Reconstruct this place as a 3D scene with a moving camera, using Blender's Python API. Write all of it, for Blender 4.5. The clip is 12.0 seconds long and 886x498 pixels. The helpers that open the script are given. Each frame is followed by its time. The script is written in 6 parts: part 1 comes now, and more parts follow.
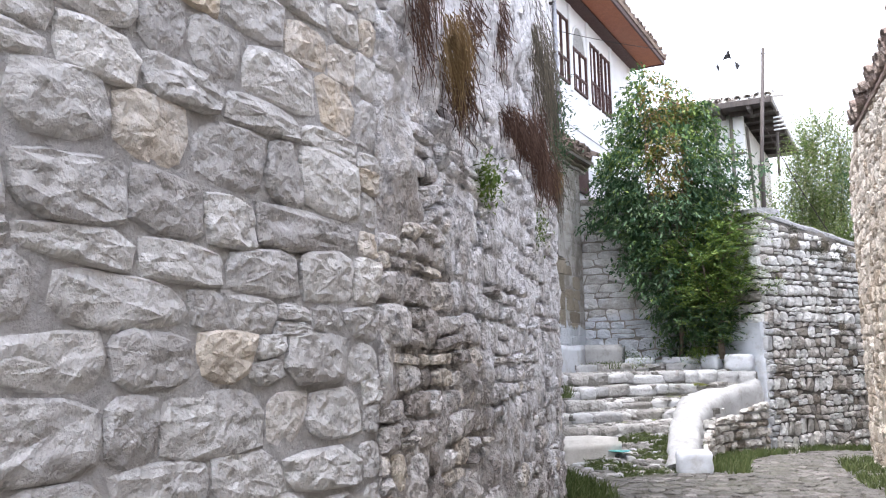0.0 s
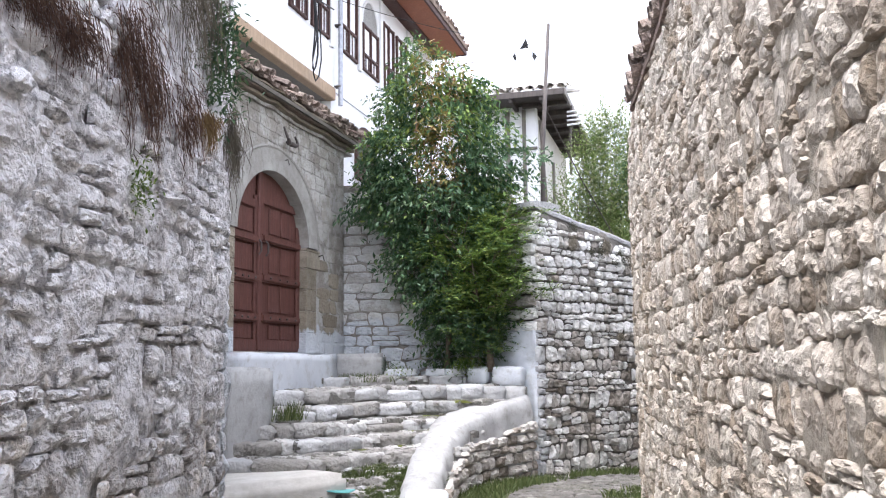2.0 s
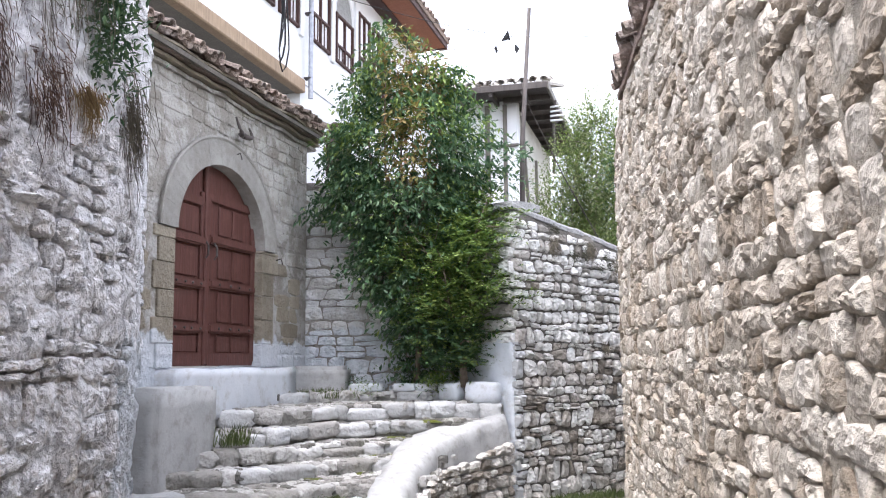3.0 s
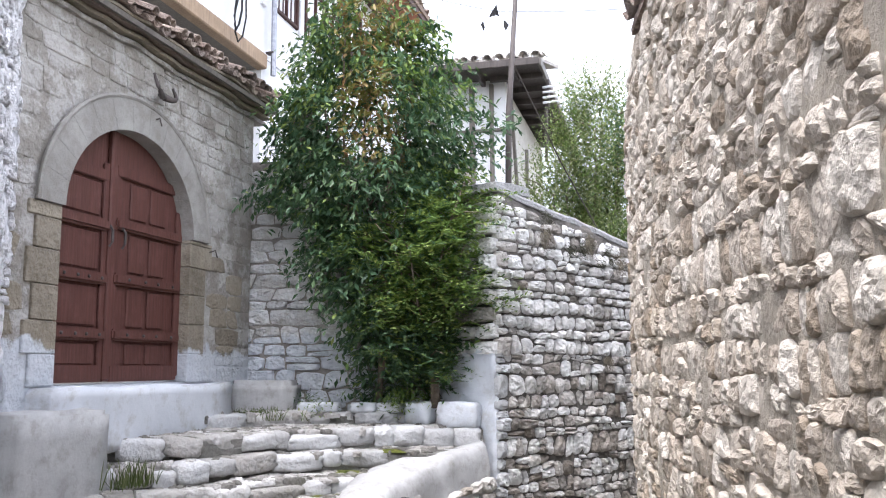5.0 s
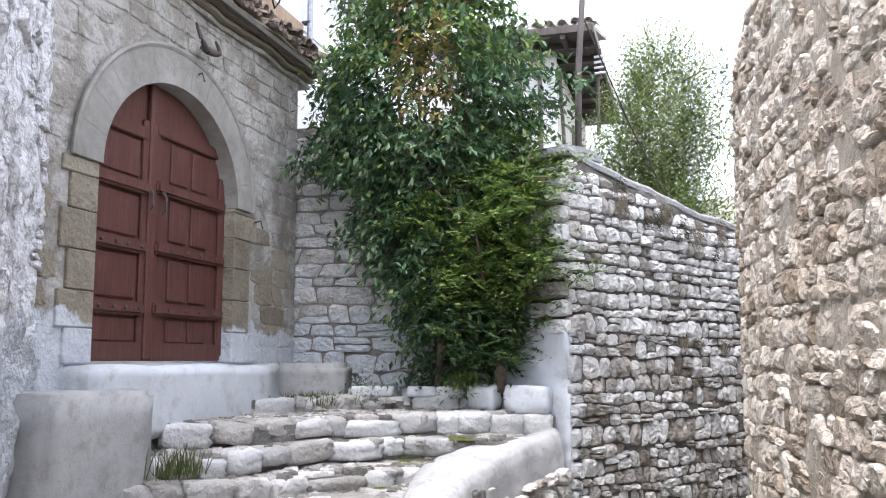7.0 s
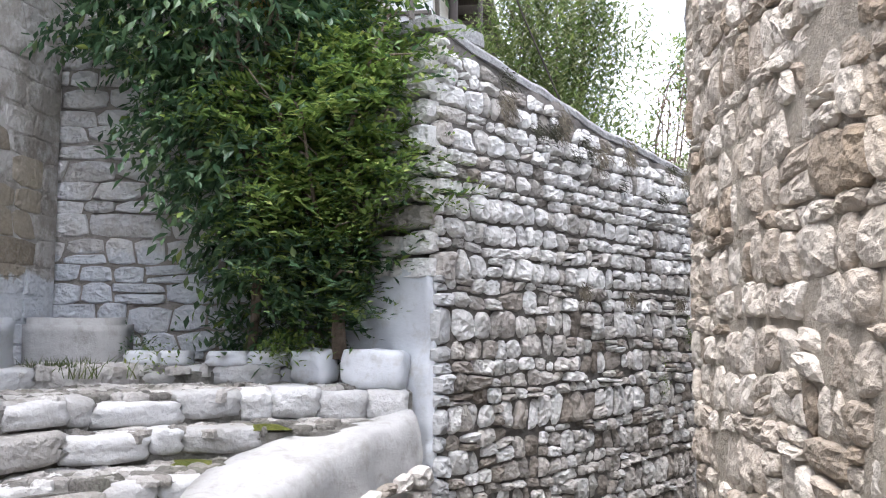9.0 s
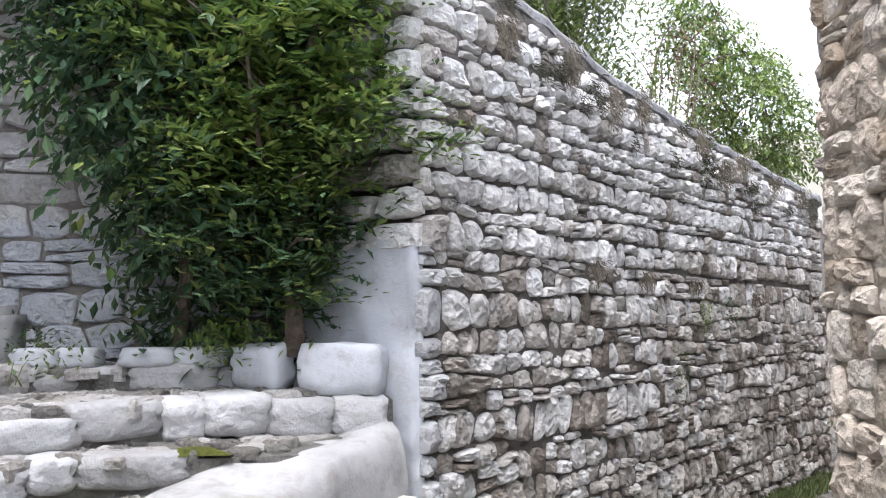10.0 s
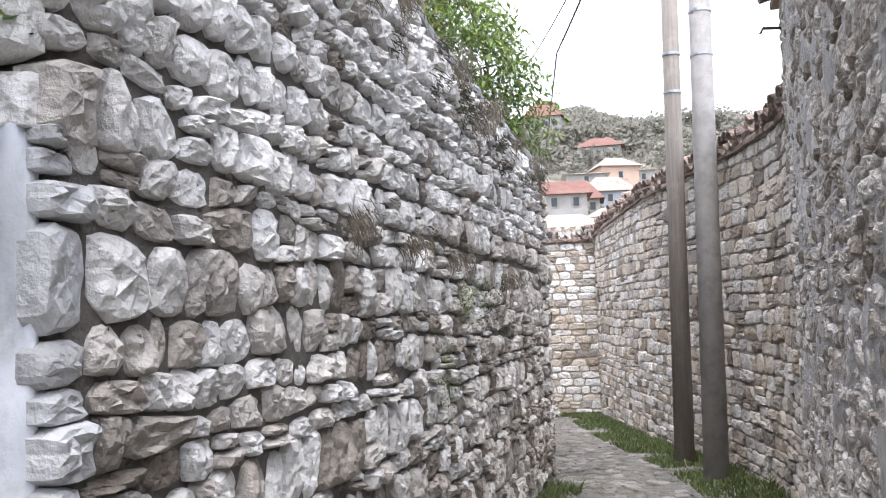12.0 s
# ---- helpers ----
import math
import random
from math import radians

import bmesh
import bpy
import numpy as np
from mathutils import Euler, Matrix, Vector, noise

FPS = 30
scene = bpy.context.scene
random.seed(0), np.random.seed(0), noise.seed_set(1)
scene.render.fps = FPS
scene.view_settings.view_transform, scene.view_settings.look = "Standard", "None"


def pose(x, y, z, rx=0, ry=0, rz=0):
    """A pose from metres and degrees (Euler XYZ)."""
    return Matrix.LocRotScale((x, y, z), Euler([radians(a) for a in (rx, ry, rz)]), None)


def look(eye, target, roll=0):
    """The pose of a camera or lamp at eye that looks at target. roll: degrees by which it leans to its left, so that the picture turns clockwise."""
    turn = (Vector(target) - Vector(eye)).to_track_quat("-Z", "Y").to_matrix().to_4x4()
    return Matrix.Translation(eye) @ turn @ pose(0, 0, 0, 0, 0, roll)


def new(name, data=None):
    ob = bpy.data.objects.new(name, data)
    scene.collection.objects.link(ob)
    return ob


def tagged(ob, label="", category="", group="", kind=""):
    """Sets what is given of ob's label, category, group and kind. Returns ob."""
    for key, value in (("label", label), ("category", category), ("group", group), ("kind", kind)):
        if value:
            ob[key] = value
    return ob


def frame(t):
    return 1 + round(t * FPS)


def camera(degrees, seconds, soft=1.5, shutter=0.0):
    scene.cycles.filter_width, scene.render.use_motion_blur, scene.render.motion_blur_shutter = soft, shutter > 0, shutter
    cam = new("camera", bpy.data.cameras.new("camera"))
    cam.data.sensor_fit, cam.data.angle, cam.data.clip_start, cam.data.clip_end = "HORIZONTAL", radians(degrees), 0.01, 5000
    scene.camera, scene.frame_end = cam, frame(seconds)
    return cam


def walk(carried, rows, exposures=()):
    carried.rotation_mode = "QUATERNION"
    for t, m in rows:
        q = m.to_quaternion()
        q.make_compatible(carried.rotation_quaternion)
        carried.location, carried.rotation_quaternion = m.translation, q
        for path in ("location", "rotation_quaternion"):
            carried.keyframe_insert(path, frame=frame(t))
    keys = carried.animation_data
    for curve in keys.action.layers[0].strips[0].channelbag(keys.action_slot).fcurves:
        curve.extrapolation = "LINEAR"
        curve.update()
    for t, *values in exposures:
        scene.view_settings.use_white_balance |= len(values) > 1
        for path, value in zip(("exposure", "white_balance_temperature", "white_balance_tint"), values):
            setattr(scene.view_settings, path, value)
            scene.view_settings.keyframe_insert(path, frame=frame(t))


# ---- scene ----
cam = camera(53.1, 12.0, 1.15)
EXPOSURE = 2.5
PATH = [
    (0, (0.039, 0.098, 1.55), (-0.861, 1.865, 1.81), -1.3),
    (0.5, (0.085, 0.724, 1.584), (-0.757, 2.52, 1.843), -0.9),
    (1, (0.206, 1.308, 1.602), (-0.465, 3.174, 1.859), -0.8),
    (1.5, (0.2, 1.854, 1.622), (-0.393, 3.746, 1.88), -0.8),
    (2, (0.233, 2.432, 1.674), (-0.3, 4.343, 1.929), -0.8),
    (2.5, (0.215, 2.937, 1.854), (-0.276, 4.859, 2.109), -0.7),
    (2.7, (0.188, 3.141, 1.848), (-0.308, 5.062, 2.101), -0.7),
    (4.3, (-0.008, 4.939, 1.884), (-0.519, 6.854, 2.153), -0.4),
    (4.5, (-0.068, 5.192, 1.916), (-0.569, 7.11, 2.178), -0.3),
    (5, (-0.096, 5.346, 1.933), (-0.58, 7.267, 2.201), -0.3),
    (5.5, (-0.186, 5.357, 1.942), (-0.666, 7.28, 2.211), -0.3),
    (6, (-0.335, 5.409, 1.903), (-0.828, 7.329, 2.17), -0.2),
    (6.5, (-0.531, 5.562, 1.907), (-1.046, 7.478, 2.166), -0.2),
    (6.7, (-0.655, 5.711, 1.876), (-1.182, 7.624, 2.131), -0.2),
    (8.3, (-0.79, 7.572, 1.776), (-1.237, 9.509, 1.999), 0.2),
    (8.5, (-0.827, 7.804, 1.773), (-1.242, 9.75, 1.977), 0.2),
    (9, (-0.926, 8.334, 1.763), (-1.188, 10.309, 1.936), -0.0),
    (9.5, (-1.116, 8.978, 1.739), (-1.312, 10.961, 1.908), -0.6),
    (10, (-1.28, 9.625, 1.729), (-1.432, 11.613, 1.885), -0.6),
    (10.5, (-1.45, 10.251, 1.747), (-1.533, 12.244, 1.898), -0.9),
    (11, (-1.567, 10.759, 1.751), (-1.45, 12.75, 1.893), -1.1),
    (11.5, (-1.509, 11.323, 1.713), (-1.068, 13.269, 1.854), -1.7),
    (12, (-1.465, 11.904, 1.67), (-0.858, 13.804, 1.81), -1.8),
]
walk(cam, [(t, look(eye, target, roll)) for t, eye, target, roll in PATH], [(0, EXPOSURE + 0.05, 6260, 14), (2.5, EXPOSURE, 6260, 14), (9, EXPOSURE - 0.03, 6260, 14), (10.5, EXPOSURE - 0.15, 6260, 14), (12, EXPOSURE - 0.1, 6260, 14)])

# ---- light: an overcast white sky ----
world = bpy.data.worlds.new("overcast_sky")
scene.world = world
world.use_nodes = True
wn, wl = world.node_tree.nodes, world.node_tree.links
wn.clear()
w_out, w_bg, w_sky, w_hsv = (wn.new(k) for k in ("ShaderNodeOutputWorld", "ShaderNodeBackground", "ShaderNodeTexSky", "ShaderNodeHueSaturation"))
w_sky.sky_type, w_sky.sun_disc = "NISHITA", False
w_sky.sun_elevation, w_sky.sun_rotation = radians(70), radians(207)
w_sky.air_density, w_sky.dust_density, w_sky.ozone_density = 1.0, 2.0, 1.0
w_hsv.inputs["Saturation"].default_value = 0.3
w_bg.inputs["Strength"].default_value = 0.15
wl.new(w_sky.outputs[0], w_hsv.inputs["Color"])
wl.new(w_hsv.outputs[0], w_bg.inputs["Color"])
wl.new(w_bg.outputs[0], w_out.inputs["Surface"])
sun_data = bpy.data.lights.new("sun", "SUN")
sun_data.energy, sun_data.angle, sun_data.color = 0.55, radians(32), (1.0, 0.97, 0.93)
sun = new("sun", sun_data)
sun.matrix_world = look((0, 0, 30), (5, 9.8, 0))

# ---- materials ----
def nodes_of(name, rough=0.85):
    m = bpy.data.materials.new(name)
    m.use_nodes = True
    n, l = m.node_tree.nodes, m.node_tree.links
    b = n["Principled BSDF"]
    b.inputs["Roughness"].default_value = rough
    b.inputs["Specular IOR Level"].default_value = 0.25
    return m, n, l, b


def coords(n, l, scale=(1, 1, 1)):
    geo = n.new("ShaderNodeNewGeometry")
    mp = n.new("ShaderNodeMapping")
    mp.inputs["Scale"].default_value = scale
    l.new(geo.outputs["Position"], mp.inputs["Vector"])
    return mp.outputs["Vector"]


def noise_of(n, l, vec, scale, detail=5.0, rough=0.6, lo=0.3, hi=0.7):
    t = n.new("ShaderNodeTexNoise")
    t.inputs["Scale"].default_value, t.inputs["Detail"].default_value, t.inputs["Roughness"].default_value = scale, detail, rough
    l.new(vec, t.inputs["Vector"])
    r = n.new("ShaderNodeMapRange")
    r.inputs["From Min"].default_value, r.inputs["From Max"].default_value = lo, hi
    l.new(t.outputs[0], r.inputs["Value"])
    return r.outputs[0]


def ramp_of(n, l, fac, stops):
    r = n.new("ShaderNodeValToRGB")
    e = r.color_ramp.elements
    while len(e) < len(stops):
        e.new(0.5)
    for k, (p, c) in zip(e, stops):
        k.position, k.color = p, (*c, 1)
    l.new(fac, r.inputs["Fac"])
    return r.outputs["Color"]


def mix_of(n, l, fac, a, b, mode="MIX"):
    m = n.new("ShaderNodeMix")
    m.data_type, m.blend_type = "RGBA", mode
    for sock, v in ((m.inputs[0], fac), (m.inputs[6], a), (m.inputs[7], b)):
        if isinstance(v, (int, float)):
            sock.default_value = v
        elif isinstance(v, tuple):
            sock.default_value = (*v, 1)
        else:
            l.new(v, sock)
    return m.outputs[2]


def math_of(n, l, op, a, b=0.0):
    m = n.new("ShaderNodeMath")
    m.operation = op
    for sock, v in zip(m.inputs, (a, b)):
        if isinstance(v, (int, float)):
            sock.default_value = v
        else:
            l.new(v, sock)
    return m.outputs[0]


def bump_of(n, l, b, height, strength=0.5, distance=0.02):
    k = n.new("ShaderNodeBump")
    k.inputs["Strength"].default_value, k.inputs["Distance"].default_value = strength, distance
    l.new(height, k.inputs["Height"])
    l.new(k.outputs[0], b.inputs["Normal"])


def random_piece(n, l):
    """One random number a piece, whether it is an object or an island of a joined mesh."""
    info, geo = n.new("ShaderNodeObjectInfo"), n.new("ShaderNodeNewGeometry")
    s = math_of(n, l, "ADD", info.outputs["Random"], geo.outputs["Random Per Island"])
    return math_of(n, l, "FRACT", s)


def stone_mat(name, stops, stain=(0.2, 0.18, 0.15), stain_amount=0.6, lime=None, lime_amount=0.0, bump=0.7, wash=None):
    """Rubble: a tone for each piece, mottled, with dark weathering and lime residue."""
    m, n, l, b = nodes_of(name, 0.92)
    vec = coords(n, l)
    base = ramp_of(n, l, random_piece(n, l), stops)
    mottle = noise_of(n, l, vec, 9, 6, 0.65)
    col = mix_of(n, l, math_of(n, l, "MULTIPLY", mottle, 0.22), base, (0.36, 0.33, 0.29))
    fine = noise_of(n, l, vec, 60, 4, 0.7)
    col = mix_of(n, l, math_of(n, l, "MULTIPLY", fine, 0.18), col, (0.62, 0.6, 0.57))
    st = noise_of(n, l, vec, 1.7, 6, 0.7, 0.5, 0.68)
    col = mix_of(n, l, math_of(n, l, "MULTIPLY", st, stain_amount), col, stain)
    if lime:
        lm = noise_of(n, l, vec, 3.6, 8, 0.75, 0.46, 0.56)
        col = mix_of(n, l, math_of(n, l, "MULTIPLY", lm, lime_amount), col, lime)
    if wash:
        sep = n.new("ShaderNodeSeparateXYZ")
        l.new(vec, sep.inputs[0])
        edge = math_of(n, l, "ADD", math_of(n, l, "MULTIPLY", noise_of(n, l, vec, 2.6, 5, 0.6, 0.25, 0.75), wash[1] * 2), wash[0] - wash[1])
        edge = math_of(n, l, "SUBTRACT", edge, sep.outputs["Z"])
        paint = math_of(n, l, "MULTIPLY", math_of(n, l, "ADD", edge, 0.02), 22.0)
        cover = n.new("ShaderNodeClamp")
        l.new(paint, cover.inputs[0])
        white = mix_of(n, l, noise_of(n, l, vec, 3.0, 6, 0.7), (0.5, 0.535, 0.58), (0.64, 0.66, 0.69))
        white = mix_of(n, l, math_of(n, l, "MULTIPLY", noise_of(n, l, vec, 11, 6, 0.7, 0.6, 0.75), 0.5), white, (0.4, 0.37, 0.32))
        col = mix_of(n, l, math_of(n, l, "MULTIPLY", cover.outputs[0], 0.93), col, white)
    l.new(col, b.inputs["Base Color"])
    chip = n.new("ShaderNodeTexVoronoi")
    chip.inputs["Scale"].default_value = 26
    l.new(vec, chip.inputs["Vector"])
    h = math_of(n, l, "ADD", math_of(n, l, "MULTIPLY", noise_of(n, l, vec, 14, 5, 0.6), 0.8), math_of(n, l, "MULTIPLY", fine, 0.12))
    h = math_of(n, l, "ADD", h, math_of(n, l, "MULTIPLY", chip.outputs["Distance"], 0.5))
    bump_of(n, l, b, h, bump, 0.035)
    return m


def plaster_mat(name, a, c, scale=3.0, dark=(0.2, 0.19, 0.17), dark_amount=0.4, bump=0.5, rough=0.9, lo=0.45, hi=0.7):
    m, n, l, b = nodes_of(name, rough)
    vec = coords(n, l)
    col = mix_of(n, l, noise_of(n, l, vec, scale, 7, 0.7), a, c)
    col = mix_of(n, l, math_of(n, l, "MULTIPLY", noise_of(n, l, vec, scale * 3.1, 6, 0.7, lo, hi), dark_amount), col, dark)
    l.new(col, b.inputs["Base Color"])
    h = math_of(n, l, "ADD", noise_of(n, l, vec, 22, 7, 0.7), math_of(n, l, "MULTIPLY", noise_of(n, l, vec, 90, 3, 0.6), 0.3))
    bump_of(n, l, b, h, bump, 0.02)
    return m


def plain_mat(name, color, rough=0.6, metal=0.0, vary=0.25, scale=14.0, bump=0.15):
    m, n, l, b = nodes_of(name, rough)
    vec = coords(n, l)
    dark = tuple(k * (1 - vary) for k in color)
    light = tuple(min(1, k * (1 + vary)) for k in color)
    l.new(mix_of(n, l, noise_of(n, l, vec, scale, 6, 0.65), dark, light), b.inputs["Base Color"])
    b.inputs["Metallic"].default_value = metal
    bump_of(n, l, b, noise_of(n, l, vec, scale * 4, 4, 0.6), bump, 0.01)
    return m


def wood_mat(name, color, grain=(30, 30, 2.0), rough=0.6, bump=0.3):
    m, n, l, b = nodes_of(name, rough)
    vec = coords(n, l, grain)
    dark = tuple(k * 0.6 for k in color)
    col = mix_of(n, l, noise_of(n, l, vec, 1.0, 6, 0.7), dark, color)
    wear = noise_of(n, l, coords(n, l), 5, 6, 0.7, 0.5, 0.75)
    col = mix_of(n, l, math_of(n, l, "MULTIPLY", wear, 0.25), col, tuple(min(1, k * 1.7 + 0.03) for k in color))
    l.new(col, b.inputs["Base Color"])
    bump_of(n, l, b, noise_of(n, l, vec, 1.4, 5, 0.6), bump, 0.006)
    return m


def leaf_mat(name, stops, rough=0.45):
    m, n, l, b = nodes_of(name, rough)
    b.inputs["Specular IOR Level"].default_value = 0.4
    col = ramp_of(n, l, random_piece(n, l), stops)
    l.new(col, b.inputs["Base Color"])
    tr = n.new("ShaderNodeBsdfTranslucent")
    l.new(col, tr.inputs["Color"])
    mx = n.new("ShaderNodeMixShader")
    mx.inputs[0].default_value = 0.3
    l.new(b.outputs[0], mx.inputs[1])
    l.new(tr.outputs[0], mx.inputs[2])
    l.new(mx.outputs[0], n["Material Output"].inputs["Surface"])
    return m


def bastion_mat(name, stone):
    """Grey rubble or mortar under a flaking coat of lime, thicker higher up, with brown runs of damp."""
    m, n, l, b = nodes_of(name, 0.93)
    vec = coords(n, l)
    if stone:
        col = ramp_of(n, l, random_piece(n, l), [(0, (0.3, 0.265, 0.24)), (0.3, (0.5, 0.465, 0.44)), (0.75, (0.72, 0.69, 0.675)), (1, (0.74, 0.66, 0.56))])
    else:
        col = mix_of(n, l, noise_of(n, l, vec, 6, 6, 0.7), (0.34, 0.31, 0.285), (0.66, 0.63, 0.61))
    sep = n.new("ShaderNodeSeparateXYZ")
    l.new(vec, sep.inputs[0])
    coat = noise_of(n, l, vec, 1.5, 8, 0.74, 0.3, 0.7)
    coat = math_of(n, l, "ADD", coat, math_of(n, l, "MULTIPLY", math_of(n, l, "SUBTRACT", sep.outputs["Z"], 1.55), 0.5))
    thin = math_of(n, l, "MULTIPLY", math_of(n, l, "SUBTRACT", sep.outputs["Y"], 4.3), 0.28)
    coat = math_of(n, l, "ADD", coat, math_of(n, l, "MINIMUM", thin, 0.05))
    coat = math_of(n, l, "ADD", coat, math_of(n, l, "MULTIPLY", noise_of(n, l, vec, 9, 4, 0.6), 0.28))
    r = n.new("ShaderNodeMapRange")
    r.inputs["From Min"].default_value, r.inputs["From Max"].default_value, r.inputs["To Max"].default_value = 0.38, 0.64, 0.85
    l.new(coat, r.inputs["Value"])
    col = mix_of(n, l, r.outputs[0], col, (0.86, 0.85, 0.87))
    pits = noise_of(n, l, vec, 12, 6, 0.7, 0.54, 0.66)
    col = mix_of(n, l, math_of(n, l, "MULTIPLY", pits, 0.55), col, (0.13, 0.11, 0.105))
    runs = noise_of(n, l, coords(n, l, (3.2, 3.2, 0.45)), 1.0, 6, 0.65, 0.54, 0.68)
    col = mix_of(n, l, math_of(n, l, "MULTIPLY", runs, 0.5), col, (0.2, 0.165, 0.145))
    ragged = math_of(n, l, "MULTIPLY", noise_of(n, l, vec, 2.5, 5, 0.65, 0.25, 0.75), 0.9)
    foot = math_of(n, l, "SUBTRACT", math_of(n, l, "ADD", ragged, 1.7), sep.outputs["Z"])
    gateward = math_of(n, l, "SUBTRACT", sep.outputs["Y"], math_of(n, l, "ADD", ragged, 6.85))
    washed = math_of(n, l, "MULTIPLY", math_of(n, l, "MINIMUM", foot, gateward), 5.0)
    cover = n.new("ShaderNodeClamp")
    l.new(washed, cover.inputs[0])
    col = mix_of(n, l, math_of(n, l, "MULTIPLY", cover.outputs[0], 0.85), col, (0.6, 0.63, 0.67))
    l.new(col, b.inputs["Base Color"])
    h = math_of(n, l, "ADD", noise_of(n, l, vec, 13, 5, 0.62), math_of(n, l, "MULTIPLY", pits, -0.9))
    h = math_of(n, l, "ADD", h, math_of(n, l, "MULTIPLY", noise_of(n, l, vec, 5, 4, 0.6), 1.6))
    bump_of(n, l, b, h, 0.8, 0.05)
    return m


M_PALE = stone_mat("pale_limestone", [(0, (0.18, 0.155, 0.13)), (0.08, (0.4, 0.38, 0.35)), (0.16, (0.66, 0.645, 0.62)), (1, (0.82, 0.815, 0.8))], stain=(0.28, 0.26, 0.23), stain_amount=0.28)
M_PALE_LOW = stone_mat("weathered_limestone", [(0, (0.14, 0.11, 0.08)), (0.15, (0.29, 0.25, 0.21)), (0.4, (0.5, 0.465, 0.425)), (1, (0.7, 0.67, 0.63))], stain=(0.18, 0.155, 0.13), stain_amount=0.5)
M_WARM = stone_mat("warm_limestone", [(0, (0.24, 0.18, 0.12)), (0.18, (0.4, 0.335, 0.265)), (0.6, (0.55, 0.485, 0.405)), (1, (0.65, 0.59, 0.51))], stain=(0.36, 0.28, 0.19), stain_amount=0.4, bump=0.6)
M_GREY = bastion_mat("grey_limestone_under_render", True)
M_BLOCK = stone_mat("squared_limestone", [(0, (0.36, 0.35, 0.345)), (0.4, (0.54, 0.53, 0.525)), (0.75, (0.68, 0.67, 0.66)), (1, (0.62, 0.52, 0.4))], stain=(0.3, 0.27, 0.25), stain_amount=0.5, lime=(0.74, 0.73, 0.735), lime_amount=0.35, bump=0.8)
M_NICHE = stone_mat("limewashed_niche_stone", [(0, (0.4, 0.385, 0.36)), (0.4, (0.56, 0.55, 0.53)), (1, (0.7, 0.69, 0.67))], stain=(0.36, 0.33, 0.29), stain_amount=0.5, lime=(0.72, 0.73, 0.75), lime_amount=0.5, wash=(2.33, 0.1))
M_WHITE_STONE = stone_mat("whitewashed_stone", [(0, (0.3, 0.305, 0.305)), (0.3, (0.42, 0.43, 0.44)), (1, (0.54, 0.55, 0.56))], stain=(0.25, 0.235, 0.21), stain_amount=0.55, bump=0.45)
M_STEP = stone_mat("worn_step_stone", [(0, (0.2, 0.19, 0.175)), (0.5, (0.34, 0.33, 0.315)), (1, (0.56, 0.555, 0.545))], stain=(0.2, 0.19, 0.16), stain_amount=0.55)
M_ASHLAR = stone_mat("ashlar_limestone", [(0, (0.2, 0.18, 0.155)), (0.5, (0.26, 0.24, 0.21)), (1, (0.35, 0.325, 0.29))], stain=(0.17, 0.15, 0.125), stain_amount=0.55, lime=(0.56, 0.545, 0.525), lime_amount=0.5, bump=0.6, wash=(2.1, 0.16))
M_BROWN_STONE = stone_mat("ochre_sandstone", [(0, (0.16, 0.13, 0.085)), (0.6, (0.24, 0.2, 0.14)), (1, (0.31, 0.265, 0.195))], stain=(0.12, 0.1, 0.07), stain_amount=0.55, bump=0.6, wash=(2.12, 0.16))
M_SLAB = stone_mat("lane_cobble", [(0, (0.05, 0.048, 0.044)), (0.75, (0.095, 0.091, 0.084)), (1, (0.22, 0.21, 0.195))], stain=(0.14, 0.14, 0.1), stain_amount=0.5)
M_MORTAR = plaster_mat("earth_mortar", (0.27, 0.245, 0.22), (0.4, 0.37, 0.335), 5, bump=0.8)
M_MORTAR_PALE = plaster_mat("pale_flush_mortar", (0.41, 0.395, 0.385), (0.57, 0.555, 0.545), 6, dark=(0.24, 0.225, 0.21), dark_amount=0.5, bump=0.8)
M_MORTAR_WARM = plaster_mat("lime_mortar", (0.35, 0.305, 0.245), (0.5, 0.445, 0.37), 7, bump=0.8)
# Mortar coloured extra dark: the shadow deep between the stones is painted in.
M_MORTAR_SHADOWED = plaster_mat("dark_mortar", (0.11, 0.1, 0.09), (0.22, 0.2, 0.18), 5, bump=0.8)
M_BASTION = bastion_mat("flaking_lime_render", False)
M_WHITEWASH = plaster_mat("whitewash", (0.54, 0.57, 0.61), (0.67, 0.69, 0.72), 2.2, dark=(0.33, 0.31, 0.27), dark_amount=0.65, bump=0.2, lo=0.5, hi=0.74)
M_CURB = plaster_mat("worn_whitewashed_cement", (0.33, 0.33, 0.325), (0.47, 0.47, 0.465), 2.6, dark=(0.22, 0.21, 0.18), dark_amount=0.65, bump=0.3, lo=0.5, hi=0.72)
M_HOUSE_WHITE = plaster_mat("white_house_render", (0.76, 0.77, 0.8), (0.84, 0.84, 0.85), 1.2, dark=(0.6, 0.6, 0.6), dark_amount=0.2, bump=0.1)
M_ARCH = plaster_mat("dressed_arch_stone", (0.25, 0.235, 0.215), (0.38, 0.365, 0.34), 2.2, dark=(0.17, 0.15, 0.125), dark_amount=0.5, bump=0.5)
M_COPING = plaster_mat("cement_coping", (0.33, 0.328, 0.325), (0.5, 0.495, 0.49), 14, dark=(0.13, 0.13, 0.12), dark_amount=0.65, bump=0.9)
M_CONCRETE = plaster_mat("trowelled_concrete", (0.5, 0.48, 0.44), (0.62, 0.6, 0.56), 3, dark=(0.35, 0.33, 0.28), dark_amount=0.4, bump=0.3)
M_EARTH = plaster_mat("lane_earth", (0.1, 0.092, 0.077), (0.18, 0.168, 0.15), 4, dark=(0.07, 0.08, 0.04), dark_amount=0.5, bump=0.9)
